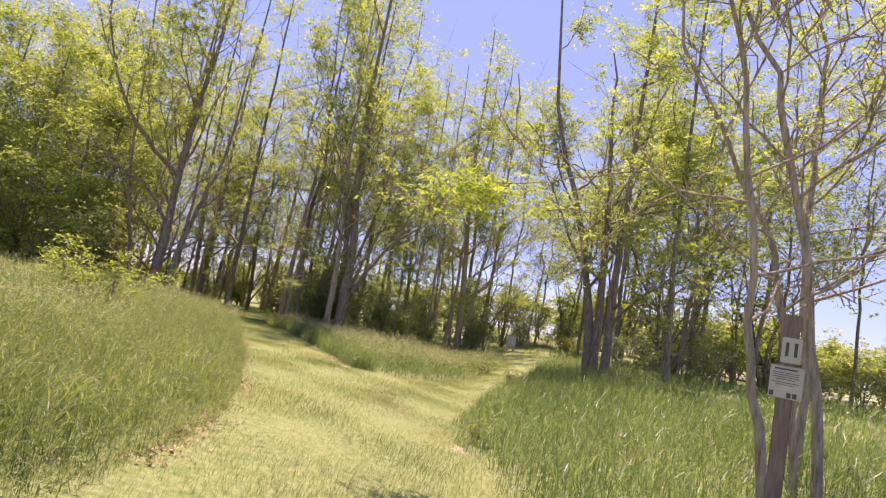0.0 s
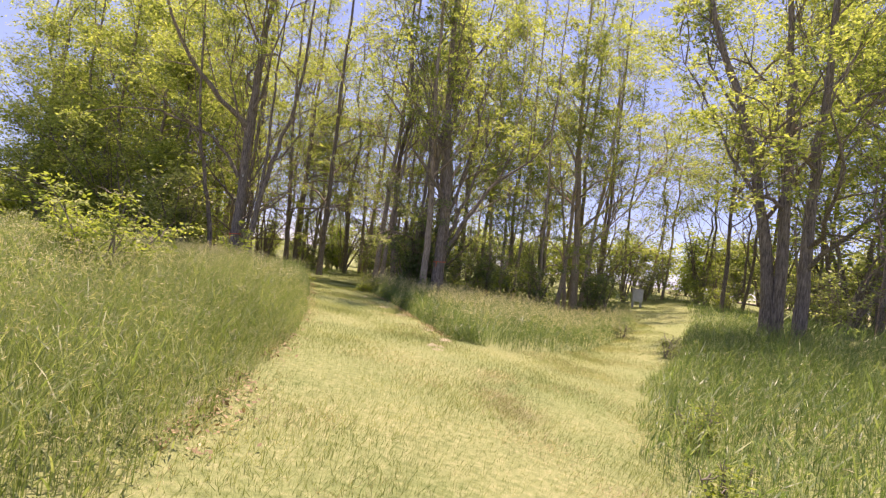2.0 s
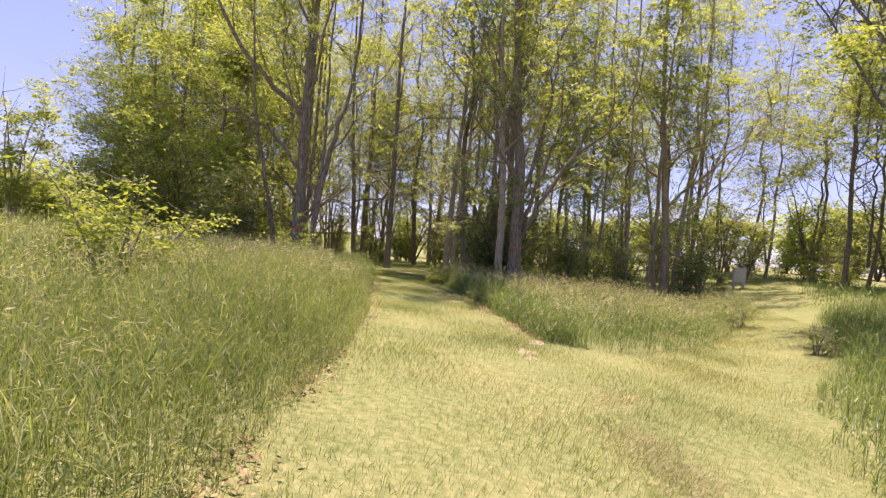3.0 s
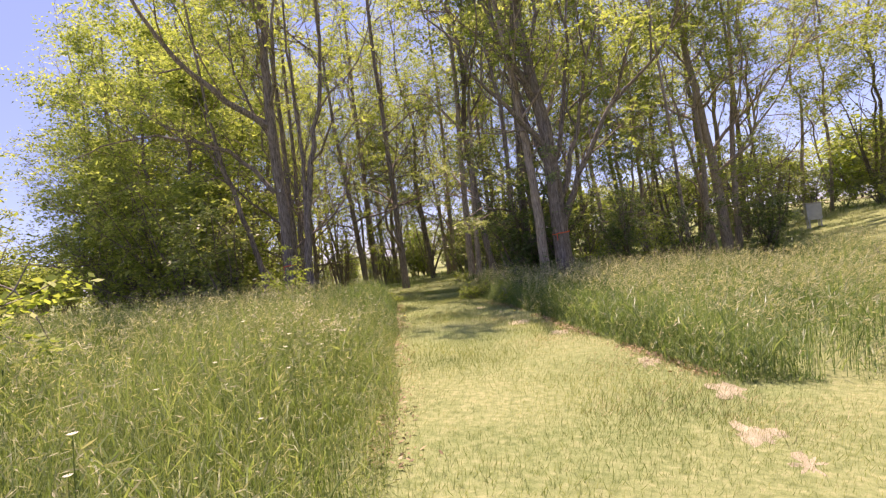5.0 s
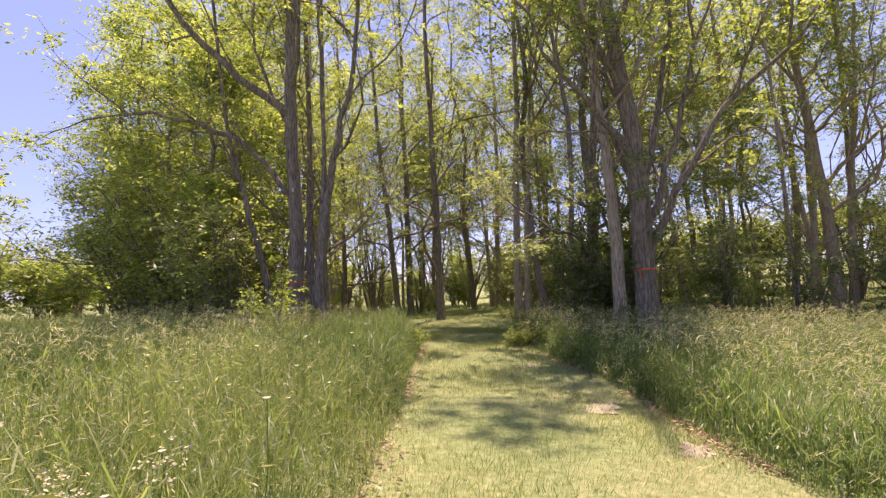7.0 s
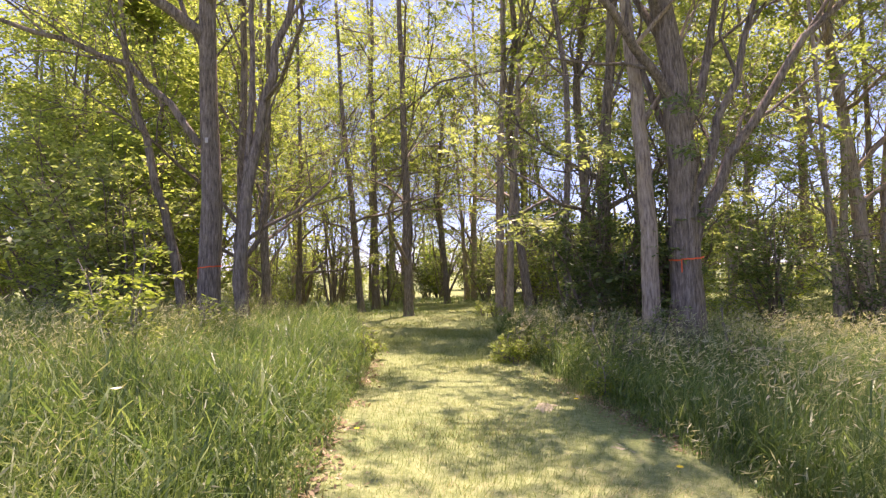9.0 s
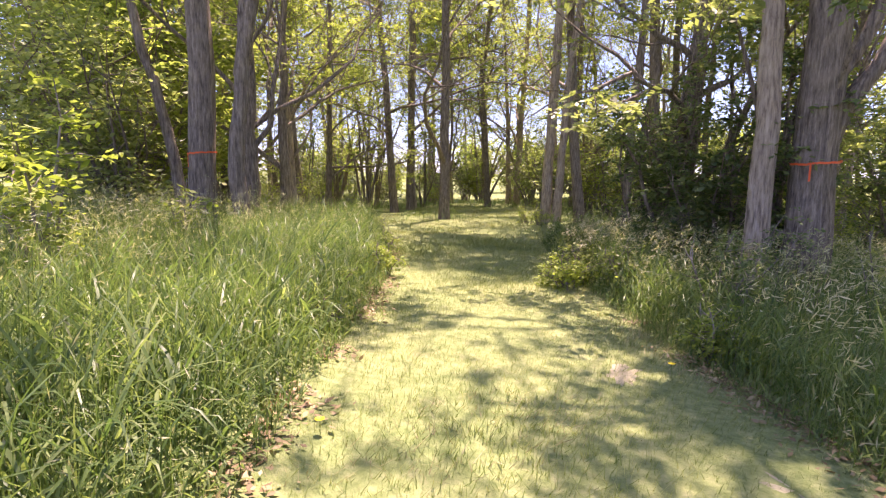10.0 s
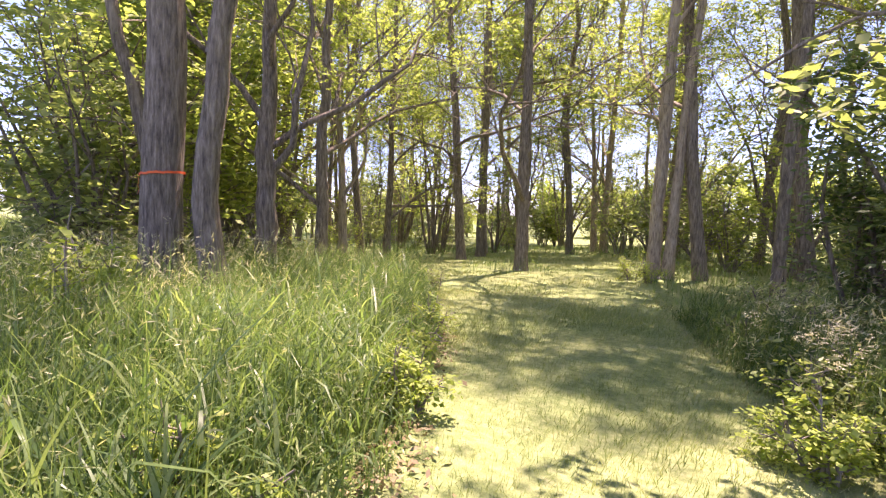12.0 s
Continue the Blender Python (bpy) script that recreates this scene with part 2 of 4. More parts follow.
def tree(name, place, ctrl, radius, seed, label, limbs=(), extra_limbs=8, crown=(0.32, 0.97), leaf=LOCUST_LEAF, sprays_per=4, leaflets=6,
         skin=BARK, spray=0.28, reach=0.30, stems=(), group="", fine=True, category="tree", forks=6, rise=0.5, share=0.26, crook=0.24):
    """A tall tree: trunk through the points ctrl, named limbs (points), ascending limbs in the crown, twigs and sprays of leaves."""
    rng = np.random.default_rng(seed)
    root = thing(name, place, label, category, group)
    tips, twigs = [], Wood()
    top = ctrl[-1][2]

    def branch_out(pts, r, depth, length):
        n2 = forks if depth == 1 else 4
        for f in np.clip((np.arange(n2) + rng.uniform(0.2, 1.0, n2)) / n2 * 0.85 + 0.15, 0, 1):
            i = f * (len(pts) - 1)
            k = min(int(i), len(pts) - 2)
            p = pts[k] + (i - k) * (pts[k + 1] - pts[k])
            d = unit(unit(pts[k + 1] - pts[k]) + unit(rng.standard_normal(3)) * 0.95 + np.array([0, 0, 0.15]))
            ln = length * rng.uniform(0.28, 0.55)
            q = bowed(rng, p, d, ln, 5 if depth == 1 else 3, 0.10, 0.22)
            twigs.tube(q, np.linspace(max(0.008, r * 0.40), 0.005, len(q)), 4 if depth == 1 else 3)
            if depth == 1:
                branch_out(q, r * 0.42, 2, ln)
                tips.append(q[-2:])
            else:
                tips.append(q[1:])
        tips.append(pts[-1:])

    for line, r in ((ctrl, radius), *stems):
        wood = Wood()
        pts = smooth_line(line, 18)
        pts[2:] += rng.normal(0, 0.012 if fine else 0.035, (16, 3)) * np.array([1, 1, 0]) * np.linspace(0.5, 4.0, 16)[:, None]
        s = np.linspace(0, 1, 18)
        radii = r * (1 - 0.95 * s) ** 0.7 + 0.006
        radii[0] *= 1.3
        radii[1] *= 1.04
        wood.tube(pts, radii, 14 if fine else 8, 0.045, rng)
        part("trunk", wood.mesh("trunk", skin), root)
        many = max(3, round(extra_limbs * (1 if line is ctrl else 0.6)))
        for j in range(many):
            f = crown[0] + (crown[1] - crown[0]) * (j + rng.uniform(0, 0.9)) / many
            k = min(16, int(f * 17))
            az = rng.uniform(0, 2 * math.pi)
            ln = top * reach * rng.uniform(0.6, 1.25) * (1.2 - 0.55 * f)
            q = bowed(rng, pts[k], (math.cos(az), math.sin(az), rise + 0.7 * f), ln, 8, 0.07, crook)
            rr = radii[k] * 0.46
            lw = Wood()
            lw.tube(q, np.linspace(rr, 0.010, 8), 6)
            part("limb", lw.mesh("limb", skin), root)
            branch_out(q, rr, 1, ln)
    for line, r in limbs:
        lw = Wood()
        q = smooth_line(line, 12)
        q[1:] += rng.normal(0, 0.04, (11, 3))
        lw.tube(q, np.linspace(r, min(0.02, r * 0.4), 12), 9, 0.04, rng)
        part("limb", lw.mesh("limb", skin), root)
        branch_out(q, r * 0.8, 1, float(np.linalg.norm(q[-1] - q[0])))
    tagged(part("branchwork", twigs.mesh("branchwork", skin), root), kind="stuff")
    pts = clumps(rng, np.concatenate(tips), sprays_per, max(0.26, spray * 1.2), share)
    part("crown", quads("crown", sprays(rng, pts, spray, leaflets, 0.46), leaf), root)
    return root


def shrub(name, place, size, seed, label, leaf, count, spray=0.22, stems=7, group="", category="shrub", slim=0.5, wood_skin=None, low=0.0):
    """A bush: several stems from one foot, each forked, wrapped in loose leaves."""
    rng = np.random.default_rng(seed)
    root = thing(name, place, label, category, group)
    twigs, tips = Wood(), []
    for _ in range(stems):
        az = rng.uniform(0, 2 * math.pi)
        lean = rng.uniform(0.1, 0.75) * size[0] / size[1]
        q = bowed(rng, (0.08 * math.cos(az), 0.08 * math.sin(az), -0.05), (lean * math.cos(az), lean * math.sin(az), 1), size[1] * rng.uniform(0.65, 1.05), 7, 0.02, 0.16)
        stem = Wood()
        stem.tube(q, np.linspace(0.010 + 0.008 * size[1], 0.004, 7), 5)
        part("stem", stem.mesh("stem", wood_skin or TWIG), root)
        for k in ((1, 2, 3, 4, 5) if low else (2, 3, 4, 5)):
            for _ in range(2):
                d = unit(rng.standard_normal(3) + np.array([0, 0, 0.4]))
                b = bowed(rng, q[k], d, size[0] * rng.uniform(0.25, 0.6), 4, 0.05, 0.2)
                twigs.tube(b, np.linspace(0.005 + 0.002 * size[1], 0.003, 4), 3)
                tips.append(b[1:])
        tips.append(q[3:])
    tagged(part("branchwork", twigs.mesh("branchwork", wood_skin or TWIG), root), kind="stuff")
    if count:
        pts = np.concatenate(tips)
        pts = pts[rng.choice(len(pts), max(4, len(pts) // 3), replace=False)]
        pts = pts[rng.integers(0, len(pts), count)] + rng.normal(0, 0.09 * size[0], (count, 3)) * np.array([1.0, 1.0, 0.6])
        pts[:, 2] = np.maximum(pts[:, 2], 0.03)
        part("foliage", quads("foliage", sprays(rng, pts, spray, 4, slim), leaf), root)
    return root


def ground_at(x, y):
    return float(height(np.float64(x), np.float64(y)))


# ---- the ground: one sheet to the horizon ----
gx = np.concatenate([np.linspace(-900, -70, 12), np.linspace(-60, -24, 13), np.arange(-23, 12.01, 0.5), np.linspace(14, 60, 14), np.linspace(80, 900, 10)])
gy = np.concatenate([np.linspace(-900, -40, 10), np.linspace(-30, -9, 8), np.arange(-8, 56.01, 0.5), np.linspace(60, 120, 10), np.linspace(150, 1200, 10)])
GX, GY = np.meshgrid(gx, gy)
GZ = height(GX, GY)
near = (np.abs(GX) < 30) & (GY > -10) & (GY < 60)
GZ = GZ + np.where(near, 0.025 * np.sin(GX * 1.9 + 0.7 * GY) * np.sin(GY * 1.3 - 0.4 * GX), 0)
ni, nj = GX.shape
idx = np.arange(ni * nj).reshape(ni, nj)
gf = np.stack([idx[:-1, :-1], idx[:-1, 1:], idx[1:, 1:], idx[1:, :-1]], -1).reshape(-1, 4)
tagged(part("ground", mesh_of("ground", np.stack([GX, GY, GZ], -1).reshape(-1, 3), gf, GROUND, True)), "sunlit meadow ground with dry thatch and soil", "ground", kind="structure")


# ---- grasses ----
def beside(rng, edge, side, near, far, y0, y1, count):
    """Places at a distance near to far outside an edge of the path."""
    y = rng.uniform(y0, y1, count)
    return edge_x(edge, y) + side * rng.uniform(near, far, count), y


def within(rng, box, count, keep):
    x, y = rng.uniform(box[0], box[1], count), rng.uniform(box[2], box[3], count)
    k = keep(x, y)
    return x[k], y[k]


def strips(cx, cy, cz, wx, wy, segs, taper):
    """Quads along the rows of points cx, cy, cz (one row a step)."""
    n = cx.shape[1]
    k = taper[:, None]
    a = np.stack([cx - wx * k, cy - wy * k, cz], -1)
    b = np.stack([cx + wx * k, cy + wy * k, cz], -1)
    v = np.stack([a, b], 2).transpose(1, 0, 2, 3).reshape(-1, 3)
    base = (np.arange(n) * 2 * (segs + 1))[:, None, None]
    f = np.array([[2 * i, 2 * i + 1, 2 * i + 3, 2 * i + 2] for i in range(segs)])[None]
    return v, (base + f).reshape(-1, 4)


WIND = np.array([0.55, -0.15])


def stalks(rng, x, y, h, w, lean, segs):
    """Upright stalks that bow over with the wind."""
    n = len(x)
    yaw = rng.uniform(0, 2 * math.pi, n)
    amount = lean * h * rng.uniform(0.0, 1.0, n)
    bx, by = np.cos(yaw) * amount + WIND[0] * 0.35 * lean * h, np.sin(yaw) * amount + WIND[1] * 0.35 * lean * h
    face = rng.uniform(0, 2 * math.pi, n)
    t = np.linspace(0, 1, segs + 1)[:, None]
    z = height(x, y)
    cz = z + h * (t - 0.22 * lean * t ** 3) - 0.02 * (t == 0)
    v, f = strips(x + bx * t ** 2, y + by * t ** 2, cz, np.cos(face) * w, np.sin(face) * w, segs, (1 - t[:, 0] ** 1.6) * 0.9 + 0.1)
    return v, f, np.stack([x + bx, y + by, cz[-1]], -1), unit(np.stack([bx, by, 0.5 * h], -1))


def arching(rng, x, y, z0, length, w, segs):
    """Leaf blades that rise from a stalk and arch over."""
    n = len(x)
    yaw = rng.uniform(0, 2 * math.pi, n)
    up, out, fall = rng.uniform(0.55, 1.0, n), rng.uniform(0.35, 0.8, n), rng.uniform(0.2, 1.0, n)
    dx, dy = np.cos(yaw) * out * length + WIND[0] * 0.15 * length, np.sin(yaw) * out * length + WIND[1] * 0.15 * length
    t = np.linspace(0, 1, segs + 1)[:, None]
    cz = height(x, y) + z0 + length * (up * t - fall * t ** 2.2)
    tilt = rng.normal(0, 0.5, n)
    return strips(x + dx * t, y + dy * t, cz, np.cos(yaw + 1.57 + tilt) * w, np.sin(yaw + 1.57 + tilt) * w, segs, np.sin(np.clip(0.25 + 0.75 * (1 - t[:, 0]), 0, 1) * 1.57) * (1 - t[:, 0] ** 4) + 0.04)


def sward(label, seed, places, hmin, hmax, width, heads, material=None, leaf_share=0.55, segs=3, lean=0.45, name="meadow_grass", taper=0.5, head_skin=None, head_size=1.0):
    """A stand of grass: stalks, arching leaf blades and nodding heads."""
    rng = np.random.default_rng(seed)
    x, y = places(rng)
    away = np.clip(0.3 + np.maximum(0, -mown_depth(x, y)) / taper, 0.3, 1.0) * rng.uniform(0.7, 1.0, len(x))
    lump = 0.88 + 0.12 * np.sin(x * 1.7 + 1.1 * np.sin(y * 0.9)) * np.sin(y * 1.3 + 0.5 * x) + rng.normal(0, 0.05, len(x))
    h = (hmin + (hmax - hmin) * rng.uniform(0, 1, len(x)) ** 0.7) * lump * away * (1 + 0.24 * np.clip((y - 7) / 7, 0, 1))
    k = rng.uniform(size=len(x)) < leaf_share
    v1, f1, tip, d = stalks(rng, x[~k], y[~k], h[~k], width * 0.6 * rng.uniform(0.5, 1.2, (~k).sum()), lean, segs)
    v2, f2 = arching(rng, x[k], y[k], h[k] * rng.uniform(0.0, 0.55, k.sum()), h[k] * rng.uniform(0.4, 0.75, k.sum()), width * rng.uniform(0.6, 1.4, k.sum()), segs)
    ob = part(name, mesh_of(name, np.concatenate([v1, v2]), np.concatenate([f1, f2 + len(v1)]), material or TALL_GRASS))
    tagged(ob, label, "grass", kind="stuff")
    if heads:
        kk = rng.uniform(size=len(tip)) < heads
        t0, dd = np.repeat(tip[kk], 4, 0), np.repeat(d[kk], 4, 0)
        m = len(t0)
        t0 = t0 - dd * rng.uniform(0, 0.10, (m, 1))
        hang = unit(dd * 0.6 + 0.45 * rng.standard_normal((m, 3)) + np.array([0.3, -0.1, -0.25]))
        side = unit(np.cross(hang, rng.standard_normal((m, 3))))
        ln, wd = head_size * rng.uniform(0.025, 0.07, (m, 1)), head_size * rng.uniform(0.0014, 0.0036, (m, 1)) * (width / 0.004) ** 0.5
        q = np.stack([t0, t0 + hang * ln * 0.5 + side * wd, t0 + hang * ln, t0 + hang * ln * 0.5 - side * wd], 1)
        tagged(part("seed_heads", quads("seed_heads", q.reshape(-1, 3), head_skin or SEED_HEAD)), "pale nodding seed heads of the tall meadow grass", "grass", kind="stuff")
    return ob


def turf(label, seed, places, hmin, hmax, width, material, name="mown_grass", lean=1.1):
    rng = np.random.default_rng(seed)
    x, y = places(rng)
    h = rng.uniform(hmin, hmax, len(x))
    v, f, _, _ = stalks(rng, x, y, h, width * rng.uniform(0.6, 1.3, len(x)), lean, 1)
    return tagged(part(name, mesh_of(name, v, f, material)), label, "grass", kind="stuff")


def tall(x, y):
    return mown_depth(x, y) < 0.10 * np.sin(x * 5.1 + y * 3.7) + 0.06 * np.sin(y * 11.0)


def isle_of(x, y):
    return tall(x, y) & (y > 15.2) & (x > edge_x(ISLE_LEFT, y) - 0.3) & (x < edge_x(ISLE_RIGHT, y) + 0.3)


def right_of(x, y):
    return tall(x, y) & (x > edge_x(RIGHT_EDGE, y) - 0.3) & (x > 0)


sward("tall green meadow grass along the mown path", 11, lambda r: beside(r, LEFT_EDGE, -1, -0.08, 1.9, 1.0, 18.4, 44000), 0.5, 0.98, 0.0036, 0.40)
sward("lush broad-bladed grass by the trees", 19, lambda r: beside(r, LEFT_EDGE, -1, -0.08, 2.4, 18.2, 29, 34000), 0.45, 0.92, 0.0066, 0.14, LUSH_GRASS, 0.66)
sward("tall green meadow grass on the open slope", 12, lambda r: beside(r, LEFT_EDGE, -1, 1.8, 6.0, 1.0, 27, 46000), 0.6, 1.0, 0.0055, 0.55, segs=2, head_skin=PALE_HEAD, head_size=1.15)
sward("tall meadow grass farther up the slope", 17, lambda r: beside(r, LEFT_EDGE, -1, 5.8, 18.0, 1.0, 30, 30000), 0.65, 1.0, 0.012, 0.4, segs=2)
sward("distant tall grass at the edge of the meadow", 13, lambda r: within(r, (-80, -18, -5, 60), 20000, lambda x, y: (x < edge_x(LEFT_EDGE, y) - 17)), 0.6, 0.95, 0.032, 0.3, segs=2)
sward("tall green grass between the two mown paths", 14, lambda r: within(r, (-9, 5, 15, 29), 58000, isle_of), 0.6, 1.0, 0.0052, 0.75, LUSH_GRASS, segs=2, head_skin=PALE_HEAD, head_size=1.4)
sward("lush grass fringe between the two mown paths", 25, lambda r: beside(r, ISLE_LEFT, 1, -0.06, 0.75, 15.4, 30, 16000), 0.42, 0.8, 0.0048, 0.1, LUSH_GRASS, 0.7, segs=3, taper=0.25)
sward("lush tall grass beside the mown path", 15, lambda r: within(r, (0.3, 7, 1.5, 26), 62000, right_of), 0.45, 0.9, 0.0066, 0.15, LUSH_GRASS, segs=2)
sward("tall grass towards the trees", 18, lambda r: within(r, (5, 40, -5, 40), 16000, lambda x, y: right_of(x, y) & (x > 6.5)), 0.5, 0.9, 0.02, 0.2, LUSH_GRASS, segs=2)
sward("uncut grass under the trees", 16, lambda r: within(r, (-30, 14, 27, 52), 34000, lambda x, y: tall(x, y)), 0.2, 0.6, 0.011, 0.0, LUSH_GRASS, segs=2, name="woodland_grass")

# mown path: short turf, dry clippings along the edges and in patches
mown = lambda x, y: mown_depth(x, y) > -0.15
bare = lambda x, y: np.sin(x * 1.3 + 2.0 * np.sin(y * 0.7)) * np.sin(y * 1.1 + 0.8 * x) + 0.35 * np.sin(x * 4.1 - y * 3.3)
turf("short sunlit mown grass of the path", 21, lambda r: within(r, (-13, 4, 0.5, 30), 560000, mown), 0.025, 0.085, 0.0026, MOWN_BLADE)
turf("mown grass of the path among the trees", 22, lambda r: within(r, (-22, 9, 28, 46), 60000, mown), 0.03, 0.09, 0.009, MOWN_BLADE)
turf("dry straw-coloured clippings on the mown path", 23, lambda r: within(r, (-13, 4, 1, 32), 190000, lambda x, y: mown(x, y) & ((np.abs(mown_depth(x, y) - 0.08) < 0.12 + 0.14 * np.sin(x * 2.3 + y * 1.7)) | (bare(x, y) > 0.5))),
     0.03, 0.09, 0.003, STRAW, "dry_clippings", 1.8)
turf("dry straw along the foot of the tall grass", 26, lambda r: within(r, (-9.5, -0.5, 8, 26), 60000, lambda x, y: np.abs(np.where(y > 15.4, edge_x(ISLE_LEFT, y) - x, 9.0) - 0.22) < 0.2 + 0.1 * np.sin(x * 3.1 + y * 4.7)), 0.02, 0.07, 0.003, STRAW, "dry_clippings", 1.8)
STRAW_SPOTS = [(-0.9, 10.9, 0.35), (-0.7, 10.3, 0.3), (-0.5, 9.2, 0.4), (0.1, 8.2, 0.35), (-4.3, 17.6, 0.4), (-5.6, 20.3, 0.4), (-3.4, 16.2, 0.4), (-1.2, 12.2, 0.4)]
def straw_spots(r):
    c = np.array(STRAW_SPOTS)[r.integers(0, len(STRAW_SPOTS), 9000)]
    x, y = c[:, 0] + r.normal(0, 0.55, 9000) * c[:, 2], c[:, 1] + r.normal(0, 0.9, 9000) * c[:, 2]
    k = mown_depth(x, y) > 0
    return x[k], y[k]
turf("loose dry straw scattered on the mown path", 27, straw_spots, 0.03, 0.09, 0.0032, STRAW, "dry_clippings", 2.4)
turf("greener tufts left standing in the mown path", 24, lambda r: within(r, (-13, 4, 0.5, 32), 130000, lambda x, y: mown(x, y) & (bare(x + 3.1, y - 1.7) > -0.1)), 0.04, 0.09, 0.0026, MOWN_BLADE, lean=1.2)

# ---- the trees that stand at the path and the wood's edge ----
def at(x, y):
    return (x, y, ground_at(x, y))


def forked(name, x, y, ctrl, r, seed, label, **kw):
    *low, (tx, ty, tz) = ctrl
    return tree(name, at(x, y), [(0, 0, -0.15), *low, (tx, ty, tz * 1.38)], r, seed, label, group="locust trees of the wood", **{"spray": 0.21, "leaflets": 8, **kw})


OLD = "tall old locust tree with furrowed grey-brown bark and thin spring leaves"
SLIM = "slender locust tree with a bare lower trunk and feathery leaves"
forked("locust_tree", -13.6, 25.0, [(0.04, 0.04, 2.0), (0.06, 0.06, 4.0), (0.02, 0.02, 7.3), (0.1, 0.1, 9.3), (0.4, 0.3, 13), (0.2, 0.5, 18)], 0.215, 101,
       "big locust tree with a long arching limb, orange ribbon round it",
       limbs=[([(-0.05, -0.05, 6.1), (-0.9, -0.8, 6.95), (-1.4, -1.3, 7.45), (-2.0, -1.9, 8.5), (-2.6, -2.5, 9.8), (-3.0, -2.9, 12.0), (-3.3, -3.2, 14)], 0.12),
              # next three: invented high limbs, added to throw leaf shade on path and grass
              ([(0.05, 0.0, 8.6), (0.8, -1.2, 10.3), (1.6, -2.4, 11.3), (2.6, -2.6, 12.2)], 0.04), ([(0.1, 0.1, 9.4), (-0.2, -1.8, 11.2), (0.2, -3.2, 12.4), (1.2, -3.4, 13.4)], 0.035), ([(0.1, 0.1, 10.2), (1.1, -1.5, 12.0), (2.0, -3.0, 13.4), (2.8, -3.4, 14.4)], 0.035),
              ([(-0.1, -0.1, 3.9), (-0.7, -0.6, 5.0), (-1.5, -1.3, 5.7), (-2.6, -2.3, 6.0), (-3.7, -3.2, 5.7)], 0.08)], extra_limbs=9, crown=(0.44, 0.97), reach=0.24, sprays_per=4, rise=0.6)
forked("locust_tree", -12.75, 25.2, [(-0.2, -0.15, 1.1), (-0.07, -0.06, 2.7), (0.17, 0.15, 4.5), (0.45, 0.37, 6.0), (0.9, 0.7, 8), (1.2, 1.0, 14)], 0.145, 102,
       "leaning locust tree forked low beside a bigger one", stems=[([(-0.07, -0.06, 2.7), (0.0, 0.1, 4.5), (-0.2, 0.4, 8), (-0.3, 0.6, 13)], 0.07)], sprays_per=1, extra_limbs=3, crown=(0.5, 0.95))
forked("locust_tree", -4.97, 26.6, [(-0.03, 0, 1.3), (-0.01, 0, 4.0), (-0.24, -0.02, 6.0), (-0.5, -0.04, 8.2), (-0.8, 0.2, 12), (-0.6, 0.4, 18)], 0.27, 103,
       "dark many-limbed locust tree with ribbon, standing in tall grass",
       limbs=[([(0.1, 0.0, 1.9), (0.5, 0.0, 2.9), (1.15, 0.0, 4.25), (2.2, -0.05, 5.5), (3.1, -0.2, 6.2), (4.2, -0.4, 7.4)], 0.11),
              ([(0.05, 0, 2.4), (0.3, 0, 3.1), (0.7, 0, 4.2), (1.25, 0, 6.0), (1.9, 0.2, 8.4)], 0.10),
              ([(0.0, 0, 3.6), (0.5, 0.1, 5.0), (0.9, 0.3, 7.5), (1.0, 0.5, 10)], 0.09),
              ([(-0.05, 0, 3.2), (-0.5, 0.3, 5.0), (-1.1, 0.4, 7.5), (-1.4, 0.4, 10)], 0.08)], extra_limbs=10, crown=(0.34, 0.97), sprays_per=3, reach=0.19, rise=1.0, share=0.18, crook=0.17)
forked("locust_tree", -5.55, 26.4, [(0.0, 0, 1.8), (-0.03, 0, 3.75), (-0.25, 0, 6.0), (-0.6, 0.1, 9.5), (-1.0, 0.2, 16)], 0.15, 104,
       "pale-barked trunk leaning out of a dark clump of trees", skin=PALE_BARK, reach=0.14, sprays_per=2, extra_limbs=6, crown=(0.42, 0.97), share=0.15)
forked("locust_tree", -6.55, 28.9, [(0.05, 0.0, 1.2), (0.16, 0, 3.7), (0.5, 0, 7.4), (0.8, 0.2, 14)], 0.19, 105,
       "dark locust trunk wrapped in leafy shoots", extra_limbs=10, crown=(0.12, 1.0), leaf=MID_LEAF, sprays_per=4, reach=0.16, share=0.17)
forked("locust_tree", 1.3, 39.0, [(-0.05, 0, 1.4), (-0.18, 0.04, 4.5), (-0.6, 0.1, 8.5), (-0.85, 0.2, 11.4), (-1.2, 0.4, 18)], 0.27, 106, OLD,
       skin=PALE_BARK, stems=[([(0.5, 0.2, 0), (0.7, 0.2, 4), (1.2, 0.2, 9), (1.5, 0.3, 15)], 0.16), ([(-0.5, 0.2, 0), (-0.9, 0.2, 4), (-1.9, 0.2, 10)], 0.13)])
forked("locust_tree", -14.2, 35.6, [(0.0, 0.0, 1.0), (-0.03, 0, 5.5), (-0.15, 0, 12.3), (-0.2, 0.2, 18)], 0.20, 107, SLIM, sprays_per=2)
forked("locust_tree", -18.7, 41.3, [(0, 0, 1.1), (0.03, 0, 7.2), (0, 0, 13), (0.2, 0.1, 18)], 0.21, 108, SLIM, sprays_per=2)
forked("locust_tree", -17.9, 38.5, [(-0.09, -0.05, 1.0), (-0.37, -0.2, 5.8), (-0.75, -0.45, 10.5), (-0.9, -0.5, 17)], 0.19, 109, SLIM, sprays_per=2)
